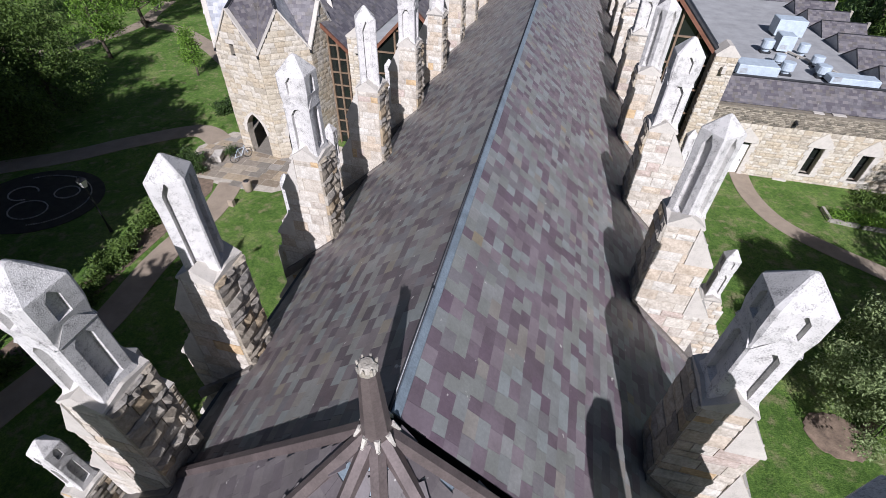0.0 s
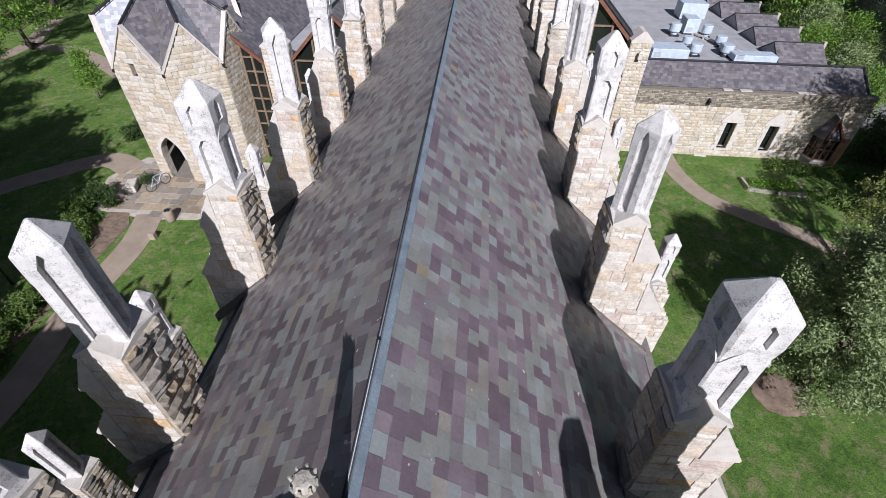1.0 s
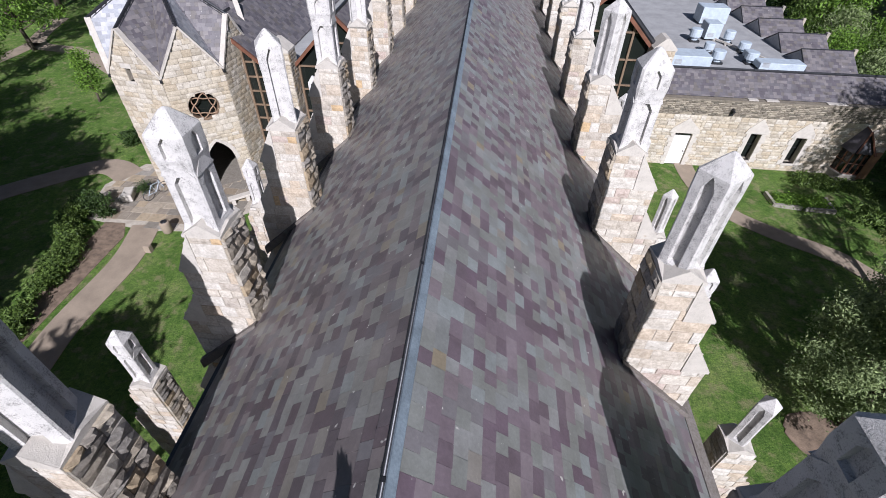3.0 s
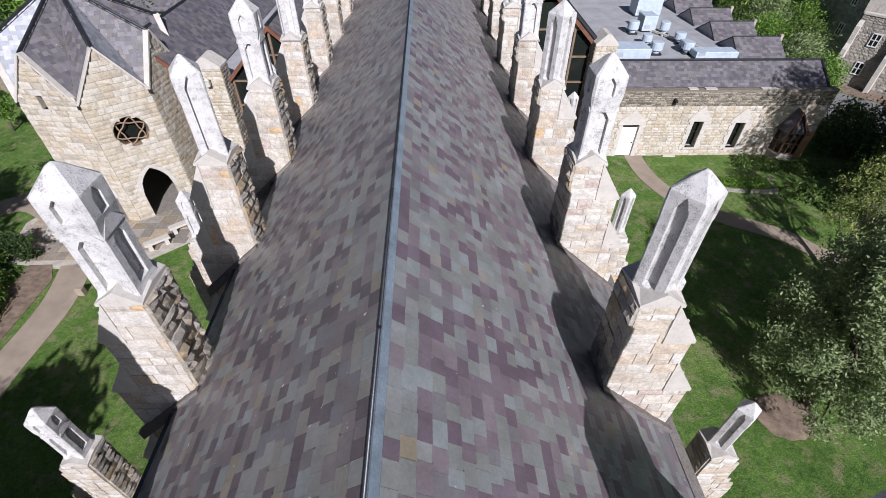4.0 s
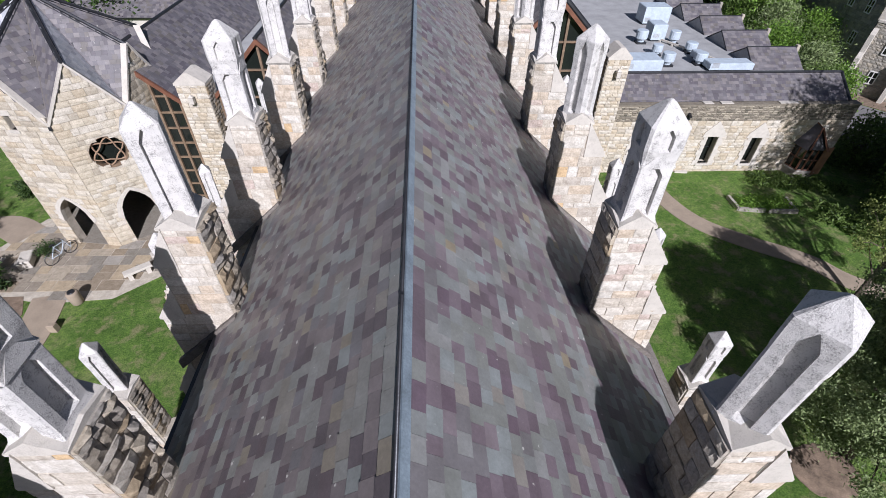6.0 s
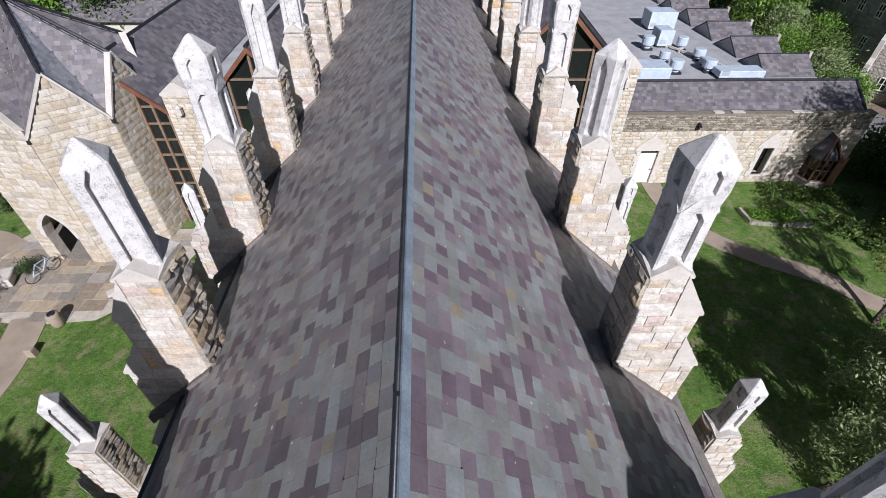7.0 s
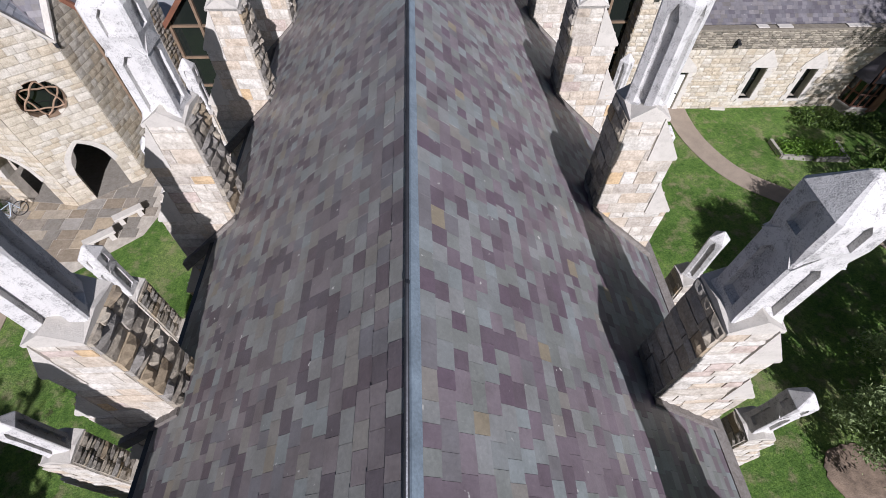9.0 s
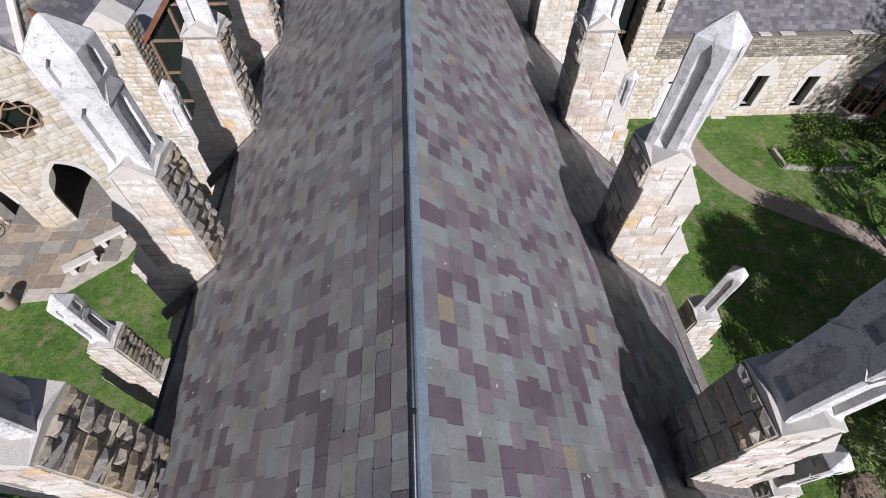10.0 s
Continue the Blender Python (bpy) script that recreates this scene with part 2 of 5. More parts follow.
# ---- mesh helpers ----
def part(name, bm, mat, parent=None, label="", flat=True):
    me = bpy.data.meshes.new(name)
    bmesh.ops.recalc_face_normals(bm, faces=bm.faces)
    bm.to_mesh(me)
    bm.free()
    me.materials.append(mat)
    if not flat:
        for p in me.polygons:
            p.use_smooth = True
    ob = new(name, me)
    ob.parent = parent
    if label:
        tagged(ob, label)
    return ob


def thing(name, loc=(0, 0, 0), label="", category="", group="", kind=""):
    ob = new(name)
    ob.location = loc
    ob.empty_display_size = 0.2
    return tagged(ob, label, category, group, kind)


def loft(bm, loops, caps=True):
    rings = [[bm.verts.new(p) for p in lp] for lp in loops]
    n = len(rings[0])
    for a, b in zip(rings, rings[1:]):
        for i in range(n):
            j = (i + 1) % n
            bm.faces.new((a[i], a[j], b[j], b[i]))
    if caps:
        bm.faces.new(rings[0][::-1])
        bm.faces.new(rings[-1])
    return bm


def box(bm, x0, x1, y0, y1, z0, z1, inset=0.0):
    i = inset
    lo = [(x0, y0, z0), (x1, y0, z0), (x1, y1, z0), (x0, y1, z0)]
    mid = [(x0, y0, z1 - i), (x1, y0, z1 - i), (x1, y1, z1 - i), (x0, y1, z1 - i)]
    if not i:
        return loft(bm, [lo, mid])
    hi = [(x0 + i, y0 + i, z1), (x1 - i, y0 + i, z1), (x1 - i, y1 - i, z1), (x0 + i, y1 - i, z1)]
    return loft(bm, [lo, mid, hi])


def obox(bm, o, ux, uy, uz, a, b, c):
    """A box from corner o along three directions."""
    o, ux, uy, uz = Vector(o), Vector(ux) * a, Vector(uy) * b, Vector(uz) * c
    return loft(bm, [[o, o + ux, o + ux + uy, o + uy], [o + uz, o + ux + uz, o + ux + uy + uz, o + uy + uz]])


def bar(bm, p, q, r=0.03, sides=6, r2=None):
    p, q = Vector(p), Vector(q)
    d = (q - p).normalized()
    u = d.orthogonal().normalized()
    v = d.cross(u)
    ring = lambda c, rad: [c + rad * (math.cos(k * math.tau / sides) * u + math.sin(k * math.tau / sides) * v) for k in range(sides)]
    return loft(bm, [ring(p, r), ring(q, r if r2 is None else r2)])


def extrude_profile(bm, pts, axis, a, b):
    """A closed outline in x, z (axis y) or y, z (axis x), drawn out from a to b."""
    put = (lambda u, w, k: (u, k, w)) if axis == "y" else (lambda u, w, k: (k, u, w))
    return loft(bm, [[put(u, w, a) for u, w in pts], [put(u, w, b) for u, w in pts]])


rng = random.Random(7)


def unit_rock(seed, rough=0.35):
    """A rock-faced block, one unit wide, deep and high; its face looks to +y."""
    r = random.Random(seed)
    nx, nz = 4, 3
    bm = bmesh.new()
    back = {}
    grid = {}
    for i in range(nx):
        for k in range(nz):
            x, z = i / (nx - 1) - 0.5, k / (nz - 1) - 0.5
            edge = i in (0, nx - 1) or k in (0, nz - 1)
            y = 1 - rough * (0.75 + 0.25 * r.random()) if edge else 1 - rough * 0.55 * r.random()
            jx, jz = (r.random() - 0.5) * 0.07, (r.random() - 0.5) * 0.10
            grid[i, k] = bm.verts.new((x * 0.985 + (0 if i in (0, nx - 1) else jx), y, z * 0.97 + (jz * 0.25 if edge else jz)))
            if edge:
                back[i, k] = bm.verts.new((x * 0.985, -0.05, z * 0.97))
    for i in range(nx - 1):
        for k in range(nz - 1):
            bm.faces.new((grid[i, k], grid[i + 1, k], grid[i + 1, k + 1], grid[i, k + 1]))
    loop = [(i, 0) for i in range(nx)] + [(nx - 1, k) for k in range(1, nz)] + [(i, nz - 1) for i in range(nx - 2, -1, -1)] + [(0, k) for k in range(nz - 2, 0, -1)]
    for a, b in zip(loop, loop[1:] + loop[:1]):
        bm.faces.new((grid[a], grid[b], back[b], back[a]))
    bmesh.ops.recalc_face_normals(bm, faces=bm.faces)
    me = bpy.data.meshes.new("stone")
    bm.to_mesh(me)
    bm.free()
    return me


def rock_set(mat, rough, seed):
    out = []
    for k in range(14):
        me = unit_rock(seed + k, rough)
        me.materials.append(mat)
        out.append(me)
    return out


ROCK_ASHLAR = rock_set(ASHLAR, 0.4, 10)
ROCK_ROUGH = rock_set(RUBBLE, 0.6, 40)
ROCK_FACE = rock_set(FACED, 0.5, 140)
ROCK_MOSSY = rock_set(MOSSY, 0.6, 170)
ROCK_GREY = rock_set(GREY_STONE, 0.6, 70)


def lay(z0, z1, spans, course, length, r, hole=None):
    """Courses of stones: yields along, height, width, tall. spans(z) gives the lengths to fill."""
    z = z0
    while z < z1 - 0.05:
        h = min(r.uniform(*course), z1 - z)
        if z1 - z - h < course[0] * 0.6:
            h = z1 - z
        for a, b in spans(z + h / 2):
            u = a
            while u < b - 0.03:
                w = r.uniform(*length)
                if b - u - w < length[0] * 0.6:
                    w = b - u
                w = min(w, b - u)
                if not (hole and hole(u + w / 2, z + h / 2, w / 2, h / 2)):
                    yield u + w / 2, z + h / 2, w, h
                u += w
        z += h


def stones(parent, o, ux, z0, z1, spans, meshes, depth, course, length, r, hole=None, joined=None, gap=0.008, limit=None):
    """Stones on a wall face from o along ux; the face looks to the side of ux that lies at its right hand, seen from above."""
    o, ux = Vector(o), Vector(ux).normalized()
    n = Vector((ux.y, -ux.x, 0))
    count = 0
    for u, z, w, h in lay(z0, z1, spans, course, length, r, hole):
        d = depth * r.uniform(0.72, 1.15)
        m = Matrix.Identity(4)
        m.col[0][:3], m.col[1][:3], m.col[2][:3] = n.cross(Vector((0, 0, 1))) * (w - gap), n * d, Vector((0, 0, h - gap))
        m.col[3][:3] = o + ux * u + Vector((0, 0, z))
        me = r.choice(meshes)
        if joined is not None and (limit is None or count >= limit):
            base = len(joined[0])
            joined[0].extend([m @ v.co for v in me.vertices])
            joined[1].extend([[base + i for i in p.vertices] for p in me.polygons])
        else:
            ob = new("stone", me)
            ob.parent = parent
            ob.matrix_basis = m
            count += 1


def stuff(name, joined, mat, parent, label=""):
    me = bpy.data.meshes.new(name)
    me.from_pydata([tuple(v) for v in joined[0]], [], joined[1])
    me.materials.append(mat)
    ob = new(name, me)
    ob.parent = parent
    return tagged(ob, label, kind="stuff")


UNIT_SLATE = {}


def slate_verts(o, du, dv, n, w, l, t, skew):
    """A slate from its upper corner o: along du by w, down dv by l, its lower edge t proud."""
    p = [o, o + du * w, o + du * w + dv * (l + skew), o + dv * l]
    top = [p[0] + n * 0.003, p[1] + n * 0.003, p[2] + n * t, p[3] + n * t]
    return [p[0], p[1], p[2], p[3], *top]


SLATE_FACES = [(4, 5, 6, 7), (7, 6, 2, 3), (4, 7, 3, 0), (5, 1, 2, 6)]


def slate_field(o, du, dv, width, length, expo, wide, r, inside=None, keep=None, thick=0.021):
    """Slates over a slope from its upper corner; returns joined geometry and, where keep says so, single slates."""
    o, du, dv = Vector(o), Vector(du).normalized(), Vector(dv).normalized()
    n = du.cross(dv).normalized()
    if n.z < 0:
        n = -n
    joined, single = ([], []), []
    rows = int(length / expo) + 1
    for i in range(rows):
        u = -r.random() * wide[1]
        while u < width:
            w = r.uniform(*wide)
            a, b = max(u, 0), min(u + w, width)
            v = i * expo
            l = min(expo, length - v)
            if b - a > 0.03 and l > 0.03 and (inside is None or inside((a + b) / 2, v + l / 2)):
                t = thick * r.uniform(0.92, 1.12)
                p = o + du * (a + 0.0015) + dv * (v - 0.02) + n * r.uniform(0, 0.002)
                vs = slate_verts(p, du, dv, n, b - a - 0.003, l + 0.02 + r.uniform(-0.010, 0.008), t, r.uniform(-0.010, 0.010))
                if keep and keep((a + b) / 2, v):
                    single.append(vs)
                else:
                    k = len(joined[0])
                    joined[0].extend(vs)
                    joined[1].extend([tuple(k + q for q in f) for f in SLATE_FACES])
            u += w
    return joined, single


def single_slates(single, mat, parent):
    for vs in single:
        c = vs[0]
        me = bpy.data.meshes.new("slate")
        me.from_pydata([tuple(v - c) for v in vs], [], SLATE_FACES)
        me.materials.append(mat)
        ob = new("slate", me)
        ob.parent = parent
        ob.location = c

# ---- ground ----
LEFT_Z, RIGHT_Z = -0.1, 0.45


def ground_z(x):
    k = min(1, max(0, (x + 4.5) / 9))
    return LEFT_Z + (RIGHT_Z - LEFT_Z) * k * k * (3 - 2 * k)


bm = bmesh.new()
xs = [-3000, -600, -150, -60] + [-40 + 2 * i for i in range(41)] + [60, 150, 600, 3000]
ys = [-600, -100, -30] + [-20 + 4 * i for i in range(26)] + [120, 250, 700, 4000]
grid = [[bm.verts.new((x, y, ground_z(x))) for x in xs] for y in ys]
for r0, r1 in zip(grid, grid[1:]):
    for i in range(len(xs) - 1):
        bm.faces.new((r0[i], r0[i + 1], r1[i + 1], r1[i]))
tagged(part("ground", bm, GRASS), "mown green lawn with dry patches", "lawn", kind="structure")


def ribbon(name, line, width, mat, z, label, category, h=0.03):
    """A path along a line of points, rounded by small steps."""
    pts = [Vector((x, y, 0)) for x, y in line]
    fine = []
    for i in range(len(pts) - 1):
        p0, p1, p2, p3 = pts[max(i - 1, 0)], pts[i], pts[i + 1], pts[min(i + 2, len(pts) - 1)]
        for k in range(8):
            t = k / 8
            fine.append(0.5 * ((2 * p1) + (p2 - p0) * t + (2 * p0 - 5 * p1 + 4 * p2 - p3) * t * t + (3 * p1 - p0 - 3 * p2 + p3) * t ** 3))
    fine.append(pts[-1])
    bm = bmesh.new()
    loops = []
    for i, p in enumerate(fine):
        d = (fine[min(i + 1, len(fine) - 1)] - fine[max(i - 1, 0)]).normalized()
        s = Vector((d.y, -d.x, 0)) * width / 2
        loops.append([p - s + Vector((0, 0, z - 0.05)), p - s + Vector((0, 0, z + h)), p + s + Vector((0, 0, z + h)), p + s + Vector((0, 0, z - 0.05))])
    loft(bm, loops)
    return tagged(part(name, bm, mat), label, category, kind="structure")


def slab(name, outline, z0, z1, mat, label, category, kind="structure"):
    bm = bmesh.new()
    loft(bm, [[(x, y, z0) for x, y in outline], [(x, y, z1) for x, y in outline]])
    return tagged(part(name, bm, mat), label, category, kind=kind)


# ---- nave ----
RIDGE, PITCH, Y0, Y1, EAVE = 12.36, 0.94, 2.5, 44.0, 5.0
SLOPE = math.hypot(1, PITCH)
nave = thing("nave", (0, 0, 0), "long stone church nave under a steep multicoloured slate roof", "church building")
for s in (-1, 1):
    bm = bmesh.new()
    box(bm, *sorted((s * 4.0, s * 4.5)), Y0, Y1, ground_z(s * 5) - 0.3, 7.0)
    part("side_wall", bm, MORTAR, nave)
bm = bmesh.new()
top = RIDGE - 0.09
EAVE_W = 4.0
extrude_profile(bm, [(0, top), (EAVE, top - PITCH * EAVE), (EAVE, top - PITCH * EAVE - 0.2), (0, top - 0.25), (-EAVE_W, top - PITCH * EAVE_W - 0.2), (-EAVE_W, top - PITCH * EAVE_W)], "y", Y0, Y1)
roof = part("roof", bm, DARK_METAL, nave, "steep slate roof in mottled green, grey and purple")
for s in (-1, 1):
    r = random.Random(20 + s)
    dv = Vector((s, 0, -PITCH)).normalized()
    o = Vector((s * 0.05, Y0, top - PITCH * 0.05 + 0.003))
    j, single = slate_field(o, (0, 1, 0), dv, Y1 - Y0, ((EAVE if s > 0 else EAVE_W) - 0.05) * SLOPE, 0.195, (0.17, 0.30), r,
                            keep=lambda u, v: 7.6 < u < 9.4 and v < 3.2)
    mat = NAVE_SLATE if s > 0 else WEST_SLATE
    stuff("slates", j, mat, roof, "mottled roofing slates in level courses")
    single_slates(single, mat, roof)
# ridge: lead flanges and a dark roll with clips
bm = bmesh.new()
for s in (-1, 1):
    w = 0.075 if s > 0 else 0.06
    a, b = (s * 0.0, RIDGE - 0.035), (s * w, RIDGE - 0.035 - PITCH * w)
    extrude_profile(bm, [a, b, (b[0], b[1] - 0.02), (a[0], a[1] - 0.03)], "y", Y0, Y1)
cap = part("ridge_flashing", bm, LEAD, roof, "pale blue-grey lead ridge flashing")
bm = bmesh.new()
pts = [(-0.036 + 0.021 * math.cos(k * math.tau / 10), RIDGE - 0.055 + 0.021 * math.sin(k * math.tau / 10)) for k in range(10)]
extrude_profile(bm, pts, "y", Y0, Y1)
part("ridge_roll", bm, DARK_METAL, roof, "dark rounded ridge roll", flat=False)
for k in range(12):
    bm = bmesh.new()
    y = Y0 + 1.6 + 2.44 * k
    extrude_profile(bm, [(-0.036 + 0.026 * math.cos(q * math.tau / 10), RIDGE - 0.055 + 0.026 * math.sin(q * math.tau / 10)) for q in range(10)], "y", y, y + 0.04)
    part("ridge_clip", bm, DARK_METAL, roof)
for s in (-1, 1):
    edge = EAVE if s > 0 else EAVE_W
    z = top - PITCH * edge
    h = 0.1 if s > 0 else -0.02
    bm = bmesh.new()
    extrude_profile(bm, [(s * (edge - 0.06), z - 0.25), (s * (edge - 0.06), z + h), (s * (edge + 0.14), z + h - 0.05), (s * (edge + 0.14), z - 0.25)], "y", Y0, Y1)
    part("eave_coping", bm, COPING if s > 0 else DARK_METAL, nave, "grey stone coping along the eave" if s > 0 else "dark metal eave gutter")

# polygonal apse roof with metal hips, and the finial at its top
AP = Vector((-0.08, 2.3, RIDGE + 0.02))
rim = []
for k in range(6):
    a = math.pi * k / 5
    rr = EAVE + 0.05
    rim.append(Vector((math.cos(a) * rr, 2.4 - math.sin(a) * rr, 7.6)))
apse = thing("apse_roof", (0, 0, 0), "many-sided slate end roof with metal hip ribs", "roof")
bm = bmesh.new()
vs = [bm.verts.new(p) for p in rim]
vb = [bm.verts.new(p - Vector((0, 0, 8.2))) for p in rim]
ap = bm.verts.new(AP)
for k in range(5):
    bm.faces.new((vs[k], vs[k + 1], ap))
    bm.faces.new((vs[k], vb[k], vb[k + 1], vs[k + 1]))
bm.faces.new((vs[5], vs[0], ap))
bm.faces.new((vs[0], vs[5], vb[5], vb[0]))
part("deck", bm, LEAD, apse, "brownish apse wall and roof deck")
for k in range(5):
    a, b = rim[k], rim[k + 1]
    mid = (a + b) / 2
    du, dv = (b - a).normalized(), (mid - AP).normalized()
    L, W = (mid - AP).length, (b - a).length
    j, _ = slate_field(AP - du * (W / 2) + Vector((0, 0, 0.01)), du, dv, W, L, 0.21, (0.17, 0.32), random.Random(60 + k),
                       inside=lambda u, v, W=W, L=L: abs(u - W / 2) < W / 2 * v / L)
    stuff("slates", j, APSE_SLATE, apse, "dull brown roofing slates")
for k in range(6):
    bm = bmesh.new()
    bar(bm, AP + (rim[k] - AP) * 0.01, rim[k], 0.085, 6)
    part("hip_rib", bm, BROWN_METAL, apse, "brown metal hip rib")
finial = thing("roof_finial", AP, "tapered lead-clad finial post at the ridge end", "finial")
bm = bmesh.new()
ring = lambda rad, z, n=8: [(rad * math.cos((k + 0.5) * math.tau / n), rad * math.sin((k + 0.5) * math.tau / n), z) for k in range(n)]
loft(bm, [ring(0.17, -0.25), ring(0.15, 0.0), ring(0.135, 0.05), ring(0.085, 0.84), ring(0.075, 0.89)])
part("post", bm, BROWN_METAL, finial)
bm = bmesh.new()
loft(bm, [ring(0.072, 0.87), ring(0.085, 0.91), ring(0.085, 0.95), ring(0.055, 0.985), ring(0.03, 0.99)])
for k in range(8):
    a = k * math.tau / 8
    bar(bm, (0.07 * math.cos(a), 0.07 * math.sin(a), 0.92), (0.085 * math.cos(a), 0.085 * math.sin(a), 0.985), 0.02, 5, 0.01)
part("crown", bm, GREY_STONE, finial, "pale weathered crown of leaf points")
bm = bmesh.new()
for k in range(8):
    a = (k + 0.5) * math.tau / 8
    c, s_ = math.cos(a), math.sin(a)
    bar(bm, (0.14 * c, 0.14 * s_, 0.03), (0.19 * c, 0.19 * s_, -0.08), 0.03, 5, 0.018)
    bar(bm, (0.19 * c, 0.19 * s_, -0.08), (0.21 * c, 0.21 * s_, -0.16), 0.022, 5, 0.008)
part("collar", bm, PALE_STONE, finial, "pale lead collar of pointed folds")


# ---- buttresses ----
def section(h, c, rw, rd):
    """A square with chamfered corners and a sunk panel in each side: 24 points."""
    out = []
    for k in range(4):
        a = k * math.pi / 2
        co, si = math.cos(a), math.sin(a)
        for x, y in ((-(h - c), -h), (-rw, -h), (-rw, -h + rd), (rw, -h + rd), (rw, -h), (h - c, -h)):
            out.append((x * co - y * si, x * si + y * co))
    return out


def pinnacle_mesh(kind, k, dx=0.0):
    bm = bmesh.new()
    if kind == "a":
        lv = [(-0.25, .345, .02, .14, 0), (.12, .345, .02, .14, 0), (.24, .315, .03, .14, 0), (.26, .315, .03, .14, 0), (.32, .315, .03, .14, .10),
              (1.10, .31, .03, .14, .10), (1.26, .31, .03, .03, .10), (1.265, .31, .03, .03, 0), (1.34, .30, .02, .04, 0),
              (1.56, .338, .05, .10, .0), (1.58, .34, .05, .10, .075), (1.84, .34, .05, .10, .075), (1.95, .34, .05, .015, .075), (1.955, .34, .05, .015, 0),
              (1.98, .336, .05, .015, 0), (2.30, .07, .02, .004, 0), (2.33, .02, .008, .002, 0)]
    else:
        lv = [(0.0, .30, .02, .12, 0), (.10, .345, .02, .12, 0), (.20, .322, .03, .12, 0), (.22, .322, .03, .12, 0), (.28, .322, .03, .12, .105),
              (1.44, .315, .03, .12, .105), (1.52, .328, .04, .12, .115), (1.72, .33, .04, .12, .115), (1.92, .33, .04, .012, .11), (1.925, .33, .04, .012, 0),
              (1.96, .326, .04, .012, 0), (2.24, .06, .015, .004, 0), (2.27, .02, .008, .002, 0)]
    k2 = (0.86 if kind == "a" else 0.76) * k
    loft(bm, [[(x * k2 + dx, y * k2, z * k) for x, y in section(h, c, rw, rd)] for z, h, c, rw, rd in lv])
    return bm


def gablets(parent, k):
    """Four small triangular gables round the neck of a pinnacle."""
    for q in range(4):
        m = Matrix.Rotation(q * math.pi / 2, 3, "Z")
        tri = [(-.305, -.325, 1.25), (.305, -.325, 1.25), (0, -.325, 1.57)]
        back = [(-.06, -.08, 1.25), (.06, -.08, 1.25), (0, -.08, 1.57)]
        bm = bmesh.new()
        loft(bm, [[m @ Vector((p[0] * k * 0.86, p[1] * k * 0.86, p[2] * k)) for p in q_] for q_ in (tri, back)])
        part("gablet", bm, LIMESTONE, parent)


def cross_gable(bm, x0, x1, y0, y1, z, h, hx):
    xm, ym = (x0 + x1) / 2, (y0 + y1) / 2
    e = 0.012
    extrude_profile(bm, [(x0 - e, z), (x1 + e, z), (x1 + e, z + 0.05), (xm, z + h), (x0 - e, z + 0.05)], "y", y0 - e, y1 + e)
    extrude_profile(bm, [(y0 - e, z), (y1 + e, z), (y1 + e, z + 0.05), (ym, z + hx), (y0 - e, z + 0.05)], "x", x0 - e - 0.004, x1 + e + 0.004)


BW = 0.74


